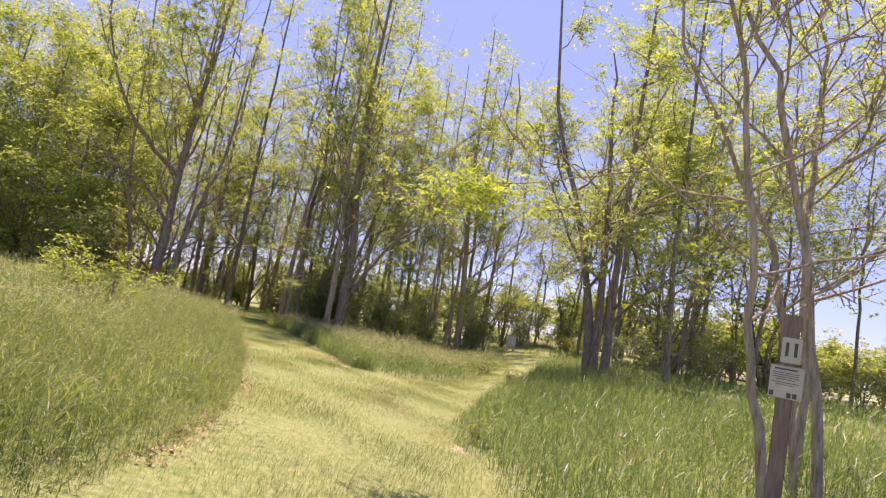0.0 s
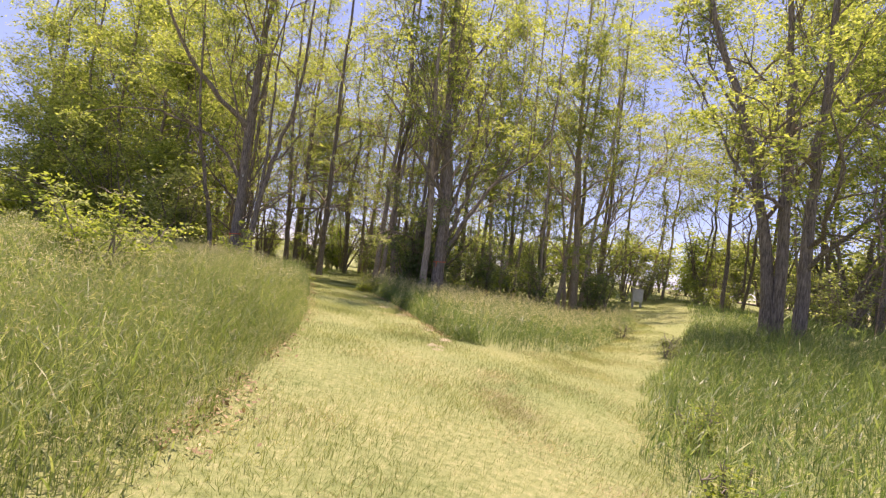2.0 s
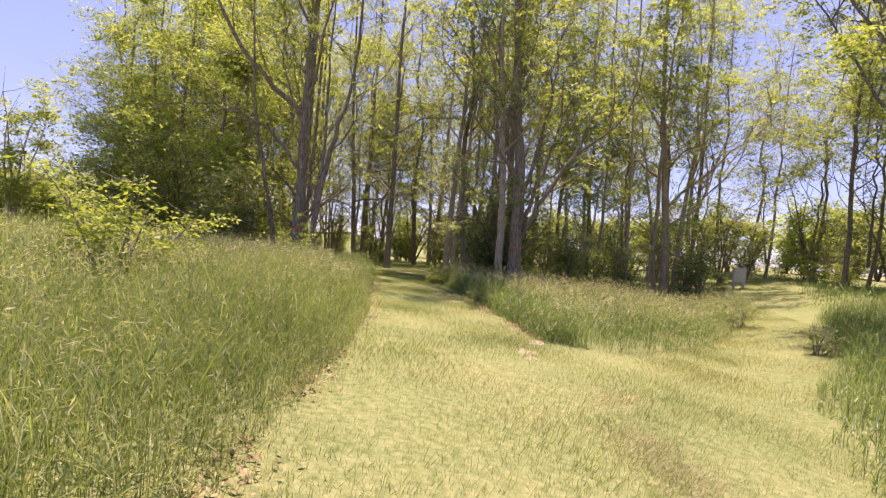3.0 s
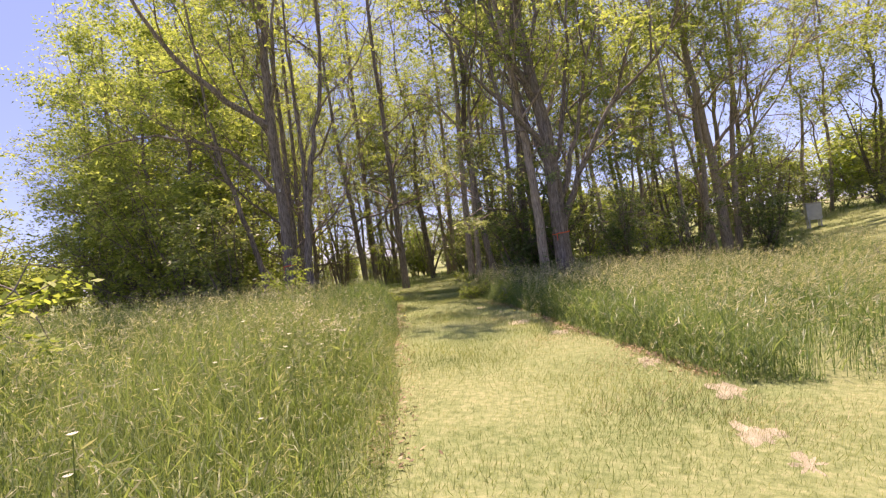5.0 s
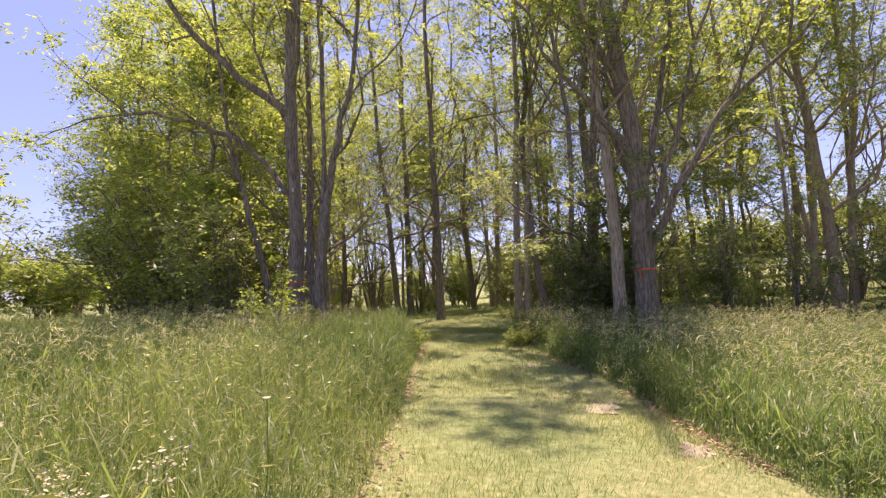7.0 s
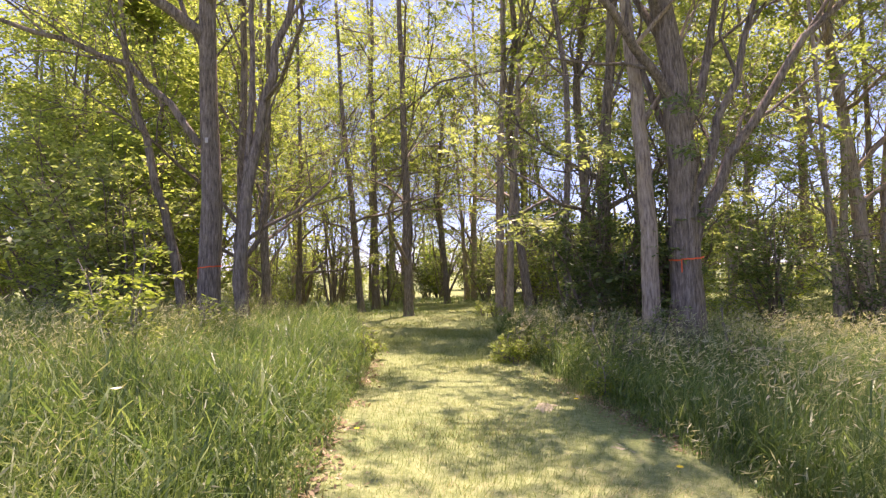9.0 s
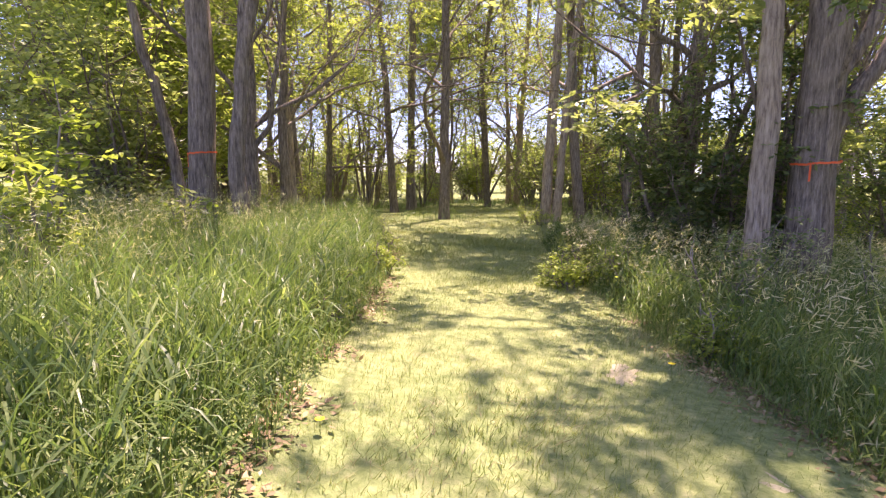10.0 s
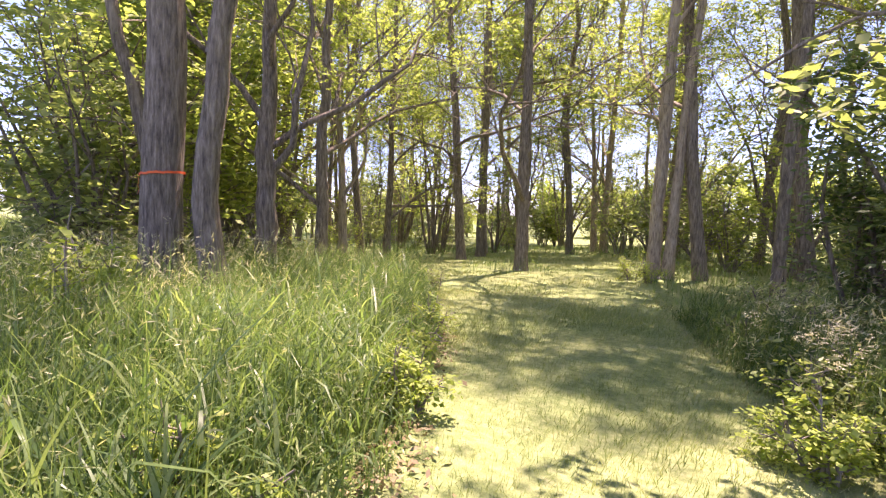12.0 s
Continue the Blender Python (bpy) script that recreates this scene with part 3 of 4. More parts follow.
forked("locust_tree", -10.9, 36.6, [(0.0, 0.0, 0.8), (0.16, 0.04, 5.5), (0.5, 0.1, 12), (0.6, 0.1, 18)], 0.19, 110,
       "pale sunlit locust trunk beside the path's bend", skin=PALE_BARK, sprays_per=2, stems=[([(0.35, 0.1, 0), (0.55, 0.1, 4), (1.0, 0.2, 9), (1.2, 0.2, 15)], 0.14)])
forked("locust_tree", -16.0, 49.4, [(0, 0, 1), (0.33, 0.1, 10), (0.5, 0.15, 19)], 0.22, 111, SLIM, skin=PALE_BARK,
       stems=[([(-0.5, 0, 0), (-0.7, 0, 5), (-1.3, 0, 14)], 0.16)])
forked("locust_tree", -16.4, 30.1, [(0, 0, 0.9), (-0.02, 0, 3.4), (0.1, 0.1, 5.8), (0.2, 0.2, 16)], 0.16, 112, SLIM, sprays_per=2)
forked("locust_tree", -15.1, 27.6, [(0, 0, 1), (0, 0, 2.8), (0.03, 0.03, 4.6), (0.1, 0.3, 17)], 0.19, 113, OLD, sprays_per=1)
forked("locust_tree", -15.2, 26.0, [(-0.2, -0.15, 2.0), (-0.6, -0.5, 4.2), (-1.0, -0.8, 6.5), (-1.6, -1.0, 11)], 0.11, 114, "leaning locust tree behind a larger one", sprays_per=1, extra_limbs=4, crown=(0.5, 0.95))
forked("locust_tree", -12.0, 46.0, [(0, 0, 1), (0.1, 0, 5), (-0.2, 0, 16)], 0.2, 115, SLIM)
forked("locust_tree", -21.0, 38.0, [(0, 0, 1), (0.2, 0, 5), (0.1, 0, 16)], 0.17, 116, SLIM)
forked("locust_tree", -19.5, 34.0, [(0, 0, 1), (-0.2, 0, 5), (-0.3, 0, 16)], 0.15, 117, SLIM, skin=PALE_BARK)
forked("locust_tree", 6.0, 22.0, [(0.0, 0, 1.6), (-0.3, 0.1, 3.4), (-0.7, 0.24, 5.2), (-1.4, 0.5, 8), (-2.8, 0.9, 11), (-3.4, 1.0, 15)], 0.19, 118, "leaning locust tree in a clump of three",
       stems=[([(0.25, -0.1, 0), (0.2, -0.1, 2.5), (0.1, -0.03, 6), (-0.15, 0.07, 9.3), (-0.6, 0.2, 14)], 0.19)], extra_limbs=8)
forked("locust_tree", 6.3, 20.6, [(0, 0, 1.5), (-0.05, 0, 4.5), (0.05, 0, 7.4), (0.2, 0, 16)], 0.19, 119, OLD, extra_limbs=8)
forked("locust_tree", 8.6, 20.5, [(-0.1, 0, 1.5), (-0.2, 0.1, 4.5), (-0.2, 0.1, 7.5), (-0.1, 0, 15)], 0.13, 120, SLIM)
forked("locust_tree", 3.2, 45.0, [(0, 0, 1), (0.3, 0, 6), (0.2, 0, 16)], 0.2, 121, OLD)
forked("locust_tree", -2.4, 38.0, [(0, 0, 1), (0.2, 0, 6), (-0.1, 0, 15)], 0.12, 122, SLIM, skin=PALE_BARK)
forked("locust_tree", -0.8, 34.5, [(0, 0, 1), (-0.2, 0, 6), (-0.4, 0, 14)], 0.10, 123, SLIM, skin=PALE_BARK)

# ---- the wood behind: a few kinds, repeated ----
rngw = np.random.default_rng(7)
KINDS = []
for i in range(6):
    lean, bend = rngw.normal(0, 0.9, 2), 1.0 if i % 2 else -1.0
    k = tree("woodland_tree", (0, 0, 0), [(0, 0, -0.3), (lean[0] * 0.1, lean[1] * 0.5, 3.5), (lean[0] * 0.9 + 0.35 * bend, lean[1] * 0.6, 7.5), (lean[0] * 0.6 - 0.4 * bend, lean[1] * 0.3, 11.5), (lean[0] * 1.2 + 0.6 * bend, lean[1], 16), (lean[0] + 0.2 * bend, lean[1] * 1.3, 22 + i % 4)], 0.12 + 0.025 * (i % 3), 300 + i,
             "locust tree deeper in the wood, thin light leaves", extra_limbs=14, crown=(0.40, 0.99), skin=PALE_BARK if i % 3 == 1 else BARK, fine=False, sprays_per=3, spray=0.40, forks=4, leaflets=4, reach=0.25, rise=0.45, share=0.22,
             group="trees deeper in the wood", stems=[([(0, 0, 1.5), (0.6, 0.3, 6), (1.2, 0.5, 13)], 0.09)] if i % 2 else ())
    KINDS.append(k)


def wood_line(x):
    """The near edge of the wood."""
    return np.interp(x, [-48, -40, -24, -15, -5, 0, 4, 10, 30], [41, 38, 34, 31, 31, 37, 33, 24, 26])


placed = []
first = list(KINDS)
tries = 0
while len(placed) < 84 and tries < 6000:
    tries += 1
    x, y = rngw.uniform(-46, 26), rngw.uniform(22, 66)
    if y < wood_line(x) or y > wood_line(x) + 30 or mown_depth(np.float64(x), np.float64(y)) > -1.0:
        continue
    if -24 < x < -15 and y < 37.5:
        continue
    if -15.5 < x + 0.35 * (y - 40) < -11.0 and y < 46:
        continue
    if -3 < x < 5 and y < 46 and rngw.uniform() < 0.4:
        continue
    if any((x - a) ** 2 + (y - b) ** 2 < 4.5 for a, b in placed):
        continue
    placed.append((x, y))
    m = pose(x, y, ground_at(x, y), 0, 0, rngw.uniform(0, 360)) @ Matrix.Scale(rngw.uniform(0.8, 1.15), 4)
    if first:
        first.pop(0).matrix_basis = m
    else:
        copy_thing(KINDS[rngw.integers(0, 6)], m)

# understory shrubs
BUSH = [shrub("understory_shrub", (0, 0, 0), (1.5, 2.3), 400 + i, "leafy green shrub under the trees", (MID_LEAF, MID_LEAF, LOCUST_LEAF, BRIGHT_LEAF)[i], 330, 0.24, 7, "shrubs under the trees") for i in range(4)]
spots, first, tries = [], list(BUSH), 0
while len(spots) < 80 and tries < 6000:
    tries += 1
    x, y = rngw.uniform(-40, 22), rngw.uniform(22, 62)
    if y < wood_line(x) + 0.5 or y > wood_line(x) + 27 or mown_depth(np.float64(x), np.float64(y)) > -1.2:
        continue
    if -15.5 < x + 0.35 * (y - 40) < -11.0 and y < 46:
        continue
    if x < -14 and y > 29 and y < 45 and rngw.uniform() < 0.75:
        continue
    if any((x - a) ** 2 + (y - b) ** 2 < 1.8 for a, b in spots):
        continue
    spots.append((x, y))
    s = rngw.uniform(0.7, 1.35)
    m = pose(x, y, ground_at(x, y), 0, 0, rngw.uniform(0, 360)) @ Matrix.Scale(s, 4)
    if first:
        first.pop(0).matrix_basis = m
    else:
        copy_thing(BUSH[rngw.integers(0, 4)], m)

# small leafy trees that fill the wood to head height and above
FILL = [shrub("understory_tree", (0, 0, 0), (2.3, 5.5), 450 + i, "small leafy tree in the shade of the wood", (MID_LEAF, LOCUST_LEAF, LOCUST_LEAF)[i], 380, 0.28, 6, "small trees in the wood", "tree", 0.42, BARK) for i in range(3)]
spots, first, tries = [], list(FILL), 0
while len(spots) < 48 and tries < 6000:
    tries += 1
    x, y = rngw.uniform(-42, 24), rngw.uniform(26, 68)
    if y < wood_line(x) + 7.0 or y > wood_line(x) + 32 or mown_depth(np.float64(x), np.float64(y)) > -1.5:
        continue
    if any((x - a) ** 2 + (y - b) ** 2 < 5.0 for a, b in spots):
        continue
    spots.append((x, y))
    m = pose(x, y, ground_at(x, y), 0, 0, rngw.uniform(0, 360)) @ Matrix.Scale(rngw.uniform(0.7, 1.7), 4)
    if first:
        first.pop(0).matrix_basis = m
    else:
        copy_thing(FILL[rngw.integers(0, 3)], m)
for i, (x, y, w, h, n) in enumerate([(-6.5, 28.2, 1.2, 4.8, 1100), (-7.2, 29.6, 1.2, 3.8, 800), (-5.9, 27.6, 0.9, 3.0, 600), (-3.2, 29.5, 1.4, 3.6, 700), (-5.3, 27.3, 1.0, 5.5, 900), (-1.0, 32.0, 1.5, 3.4, 700), (2.0, 34.5, 1.4, 3.0, 600)]):
    shrub("thicket", at(x, y), (w, h), 480 + i, "dark dense thicket of leafy shoots against the trunks", DARK_LEAF, round(n * 1.7), 0.19, 8, "thickets by the trunks", "shrub", 0.45, BARK, 1.0)

# dense leafy growth at the wood's left edge
for i, (x, y, w, h, leaf, n) in enumerate([(-16.6, 25.6, 2.4, 4.6, MID_LEAF, 1000), (-18.6, 27.0, 3.0, 6.0, LOCUST_LEAF, 1000), (-21.0, 28.0, 3.2, 7.0, LOCUST_LEAF, 1100), (-24.0, 30.0, 3.4, 8.0, LOCUST_LEAF, 1100),
                                           (-27.5, 31.5, 3.4, 8.5, LOCUST_LEAF, 1500), (-31.5, 33.5, 3.4, 9.5, LOCUST_LEAF, 1500), (-34.0, 35.5, 3.4, 9.0, LOCUST_LEAF, 1500), (-22.5, 33.5, 3.2, 11.0, LOCUST_LEAF, 1500), (-27.0, 35.5, 3.2, 12.0, LOCUST_LEAF, 1500), (-31.0, 38.0, 3.2, 12.0, LOCUST_LEAF, 1500)]):
    shrub("hedge_tree", at(x, y), (w, h), 500 + i, "dense low-branched young tree at the meadow's edge", leaf, n, 0.34, 9, "leafy trees at the meadow's edge", "tree", 0.45, BARK, 1.0)
shrub("young_tree", at(-29.9, 25.0), (2.6, 8.5), 520, "lone young tree with airy leaves out in the meadow", LOCUST_LEAF, 1500, 0.42, 7, "", "tree", 0.4, PALE_BARK)

EDGE = "leafy locust tree at the wood's sunny edge, branched low"
for i, (x, y, h, r) in enumerate([(-34.6, 35.0, 15.0, 0.16), (-33.0, 34.0, 16.0, 0.17), (-29.0, 32.2, 16.0, 0.17), (-25.5, 31.2, 15.0, 0.15), (-22.0, 30.2, 14.0, 0.14), (-36.3, 38.5, 16.0, 0.16), (-31.0, 37.0, 17.0, 0.17), (-19.5, 29.0, 10.0, 0.11)]):
    tree("locust_tree", at(x, y), [(0, 0, -0.2), (0.1, 0.1, 3), (-0.2, 0.1, 8), (0.2, -0.1, h)], r, 530 + i, EDGE, extra_limbs=15, crown=(0.10, 0.98), sprays_per=4, spray=0.40, leaflets=4,
         forks=5, reach=0.27, fine=False, group="leafy trees at the meadow's edge", rise=0.35)

# saplings and weeds
for i, (x, y, w, h, n) in enumerate([(-7.2, 11.5, 0.85, 1.9, 420), (-8.3, 12.4, 0.9, 1.7, 420), (-9.6, 13.4, 0.8, 1.6, 300), (-10.9, 21.2, 0.42, 1.95, 330), (-12.2, 23.6, 0.4, 1.3, 160)]):
    shrub("sapling", at(x, y), (w, h), 540 + i, "bright yellow-green sapling rising from the tall grass", BRIGHT_LEAF, n, 0.17, 5, "saplings in the meadow", "sapling", 0.5)
for i, (x, y, w, h, leaf, n) in enumerate([(-10.35, 25.2, 0.26, 0.5, BRIGHT_LEAF, 150), (-10.9, 26.2, 0.3, 0.5, BRIGHT_LEAF, 130), (-7.55, 26.1, 0.34, 0.6, BRIGHT_LEAF, 190), (-6.85, 25.0, 0.34, 0.65, BRIGHT_LEAF, 190), (-7.6, 28.3, 0.34, 0.7, MID_LEAF, 170),
                                           (-11.1, 35.3, 0.4, 0.7, BRIGHT_LEAF, 170), (-6.05, 23.9, 0.5, 1.0, DARK_LEAF, 330), (-7.0, 25.4, 0.4, 0.8, MID_LEAF, 220), (-4.4, 25.6, 0.5, 1.1, MID_LEAF, 260), (-5.6, 25.5, 0.55, 1.3, DARK_LEAF, 300),
                                           (-6.3, 27.4, 0.6, 1.5, MID_LEAF, 330), (-8.0, 29.5, 0.5, 0.9, MID_LEAF, 240), (0.9, 8.6, 0.25, 0.45, BRIGHT_LEAF, 110), (1.25, 10.6, 0.3, 0.6, BRIGHT_LEAF, 120), (-13.0, 29.6, 0.4, 0.5, MID_LEAF, 150),
                                           (-8.9, 21.9, 0.22, 0.4, BRIGHT_LEAF, 80), (-9.75, 24.35, 0.22, 0.5, BRIGHT_LEAF, 170), (-9.55, 22.9, 0.25, 0.6, BRIGHT_LEAF, 130), (-7.6, 25.2, 0.34, 0.5, BRIGHT_LEAF, 260), (-7.4, 25.65, 0.3, 0.5, BRIGHT_LEAF, 200), (-8.1, 28.3, 0.35, 0.55, MID_LEAF, 200), (-10.6, 34.9, 0.4, 0.6, BRIGHT_LEAF, 200), (-5.95, 23.1, 0.3, 0.55, BRIGHT_LEAF, 170), (2.6, 18.6, 0.4, 0.8, MID_LEAF, 170), (2.2, 24.0, 0.6, 1.0, MID_LEAF, 260)]):
    shrub("weed", at(x, y), (w, h), 560 + i, "broad-leaved green weed growing at the path's edge", leaf, round(n * 1.7), 0.08, 6, "weeds along the path", "plant", 0.6)

# bare young stems with a leafy overhanging branch, beside the signpost
SAPLING = "thin half-bare young tree with pale twigs beside the signpost"
def young(x, y, ctrl, r, seed, **kw):
    g = ground_at(x, y)
    return tree("young_locust", (x, y, g), [(0, 0, -0.1), *[(a - x, b - y, c - g) for a, b, c in ctrl]], r, seed, SAPLING, group="half-bare young trees", category="tree", crown=(0.35, 0.98), sprays_per=1, spray=0.085, reach=0.34, forks=5, rise=0.25, skin=PALE_BARK, crook=0.15, **kw)
g1 = ground_at(2.55, 4.1)
young(2.55, 4.1, [(2.48, 4.11, 0.75), (2.33, 4.19, 1.51), (2.27, 4.23, 2.87), (2.02, 4.35, 4.29), (1.7, 4.5, 5.8)], 0.033, 601, extra_limbs=6,
      limbs=[([(-0.28, 0.13, 2.6 - g1), (-0.9, 0.6, 2.85 - g1), (-1.6, 1.1, 2.85 - g1), (-2.4, 1.45, 2.66 - g1)], 0.011)])
young(3.0, 4.2, [(2.99, 4.26, 0.76), (2.9, 4.31, 1.79), (2.69, 4.45, 3.01), (2.58, 4.51, 3.63), (2.23, 4.7, 4.66), (2.0, 4.9, 6.2)], 0.036, 602, extra_limbs=7)
young(3.6, 5.4, [(3.59, 5.42, 0.59), (3.43, 5.52, 1.89), (3.24, 5.64, 2.82), (2.35, 6.06, 4.81), (2.0, 6.3, 6.5)], 0.042, 603, extra_limbs=6)
young(4.4, 6.6, [(4.4, 6.6, 1.5), (4.3, 6.7, 3.2), (4.5, 6.9, 5.2), (4.4, 7.0, 7.0)], 0.05, 604, extra_limbs=7)
rngb = np.random.default_rng(610)
spray_root = thing("leafy_branch_end", (0.14, 5.55, 2.62), "bright green leaf spray hanging over the path from a young tree", "branch")
bw = Wood()
for k in range(5):
    bw.tube(bowed(rngb, (0.35, 0.0, 0.05), (-1, rngb.normal(0, 0.5), rngb.normal(0, 0.35)), 0.9, 5, -0.05, 0.15), np.linspace(0.006, 0.002, 5), 4)
part("twig", bw.mesh("twig", PALE_TWIG), spray_root)
bp = np.stack([rngb.normal(-0.05, 0.27, 420), rngb.normal(0, 0.22, 420), rngb.normal(0.0, 0.12, 420)], -1)
part("foliage", quads("foliage", sprays(rngb, bp, 0.10, 6, 0.44), BRIGHT_LEAF), spray_root)

# ---- signpost ----
WOOD_POST = solid("weathered_post", [(0.3, (0.14, 0.10, 0.08)), (0.7, (0.27, 0.20, 0.16))], 12.0, 0.85, 0.4, 60.0, (4, 4, 0.4))
BOARD = solid("white_board", [(0.3, (0.36, 0.33, 0.29)), (0.7, (0.48, 0.45, 0.40))], 9.0, 0.5, 0.05)
INK = solid("dark_ink", [(0.3, (0.05, 0.05, 0.05)), (0.7, (0.09, 0.09, 0.09))], 20.0, 0.6, 0)


def box_bm(size, centre=(0, 0, 0), bevel=0.004):
    bm = bmesh.new()
    bmesh.ops.create_cube(bm, size=1.0, matrix=Matrix.Translation(centre) @ Matrix.Diagonal((*size, 1)))
    if bevel:
        bmesh.ops.bevel(bm, geom=list(bm.edges), offset=bevel, segments=2, affect="EDGES")
    return bm


px, py = 2.13, 3.40
pg = ground_at(px, py)
sign = thing("signpost", (px, py, pg), "weathered wooden trail post with a numbered plate and a notice", "signpost")
sign.matrix_basis = pose(px, py, pg, 0, 1.0, -33)
post_h = 1.66 - pg
from_bm("post", box_bm((0.088, 0.088, post_h + 0.3), (0, 0, post_h / 2 - 0.15), 0.006), WOOD_POST, sign)
plate = from_bm("number_plate", box_bm((0.105, 0.008, 0.155), (0.01, -0.050, 1.44 - pg), 0.002), BOARD, sign, "white plate with the number 11")
notice = from_bm("notice", box_bm((0.175, 0.008, 0.195), (0.0, -0.050, 1.245 - pg), 0.002), BOARD, sign, "white paper notice with small print")
txt = bpy.data.curves.new("number", "FONT")
txt.body, txt.size, txt.align_x, txt.align_y, txt.extrude = "11", 0.115, "CENTER", "CENTER", 0.0008
txt.space_character, txt.offset = 0.8, 0.003
tmp = new("number_tmp", txt)
bpy.context.view_layer.update()
num = bpy.data.meshes.new_from_object(tmp)
bpy.data.objects.remove(tmp)
num.materials.clear()
num.materials.append(INK)
part("number", num, plate).matrix_basis = pose(0.01, -0.0555, 1.44 - pg, 90, 0, 0)
for k, (w, dz, t) in enumerate([(0.12, 0.078, 0.009), (0.14, 0.055, 0.004), (0.13, 0.042, 0.004), (0.14, 0.029, 0.004), (0.10, 0.016, 0.004), (0.14, -0.003, 0.004), (0.09, -0.016, 0.004)]):
    from_bm("text_line", box_bm((w, 0.001, t), (-0.005, -0.0550, 1.245 - pg + dz), 0), INK, notice)
for dx in (-0.07, 0.02, 0.05):
    from_bm("emblem", box_bm((0.022, 0.001, 0.03), (dx, -0.0550, 1.245 - pg - 0.075), 0), INK, notice)

# ---- marking ribbons and a paint blaze ----
RIBBON = solid("orange_tape", [(0.3, (0.75, 0.10, 0.03)), (0.7, (0.85, 0.16, 0.05))], 20.0, 0.4, 0)
PAINT = solid("white_paint", [(0.3, (0.36, 0.34, 0.30)), (0.7, (0.56, 0.54, 0.50))], 20.0, 0.7, 0.2)


def ribbon(x, y, dz, r, seed):
    rng = np.random.default_rng(seed)
    g = ground_at(x, y)
    root = thing("marking_ribbon", (x, y, g + dz), "orange flagging ribbon knotted round a tree trunk", "ribbon", "ribbons on trees")
    n = 40
    ang = np.linspace(0, 2 * math.pi, n, endpoint=False)
    rr = r * (1 + 0.02 * rng.standard_normal(n))
    zz = 0.02 * np.sin(ang + 1.0) + 0.004 * rng.standard_normal(n)
    ring = [np.stack([rr * np.cos(ang), rr * np.sin(ang), zz + s], -1) for s in (-0.013, 0.013)]
    i = np.arange(n)
    j = (i + 1) % n
    part("band", mesh_of("band", np.concatenate(ring), np.stack([i, j, j + n, i + n], -1), RIBBON), root)
    a = 4.4
    p = np.array([math.cos(a) * r * 1.03, math.sin(a) * r * 1.03, 0.0])
    sv = np.array([-math.sin(a), math.cos(a), 0]) * 0.011
    tail = [p + np.array([math.cos(a), math.sin(a), 0]) * 0.012 * math.sin(3 * k) + np.array([0, 0, -0.045 * k]) for k in range(6)]
    v = np.concatenate([np.stack([q - sv, q + sv]) for q in tail])
    part("tail", mesh_of("tail", v, np.array([[2 * k, 2 * k + 1, 2 * k + 3, 2 * k + 2] for k in range(5)]), RIBBON), root)


bz = thing("paint_blaze", (-13.54, 25.05, ground_at(-13.6, 25.0) + 3.95), "small white paint blaze on a tree trunk", "blaze")
bm = bmesh.new()
rows_b = [[bm.verts.new((0.232 * math.sin(a), -0.232 * math.cos(a), z + 0.006 * math.sin(9 * a + z * 40))) for a in np.linspace(0.25, 0.5, 6)] for z in np.linspace(-0.055, 0.055, 5)]
for r0, r1 in zip(rows_b[:-1], rows_b[1:]):
    for k in range(5):
        bm.faces.new((r0[k], r0[k + 1], r1[k + 1], r1[k]))
from_bm("paint", bm, PAINT, bz)
ribbon(-13.58, 25.02, 1.50, 0.225, 1)
ribbon(-4.98, 26.6, 1.72, 0.27, 2)

# ---- pale utility box at the end of the side path ----
bx, by = 5.3, 40.4
GREY = solid("grey_metal", [(0.3, (0.42, 0.42, 0.40)), (0.7, (0.58, 0.58, 0.56))], 5.0, 0.5, 0.1)
ub = thing("utility_box", at(bx, by), "pale grey metal box on legs beside the side path", "box")
from_bm("body", box_bm((0.62, 0.5, 0.75), (0, 0, 0.75), 0.02), GREY, ub)
from_bm("lid", box_bm((0.70, 0.58, 0.07), (0, 0, 1.16), 0.02), BOARD, ub, "white lid")
for sx in (-0.24, 0.24):
    for sy in (-0.18, 0.18):
        from_bm("leg", box_bm((0.06, 0.06, 0.5), (sx, sy, 0.2), 0.005), GREY, ub)

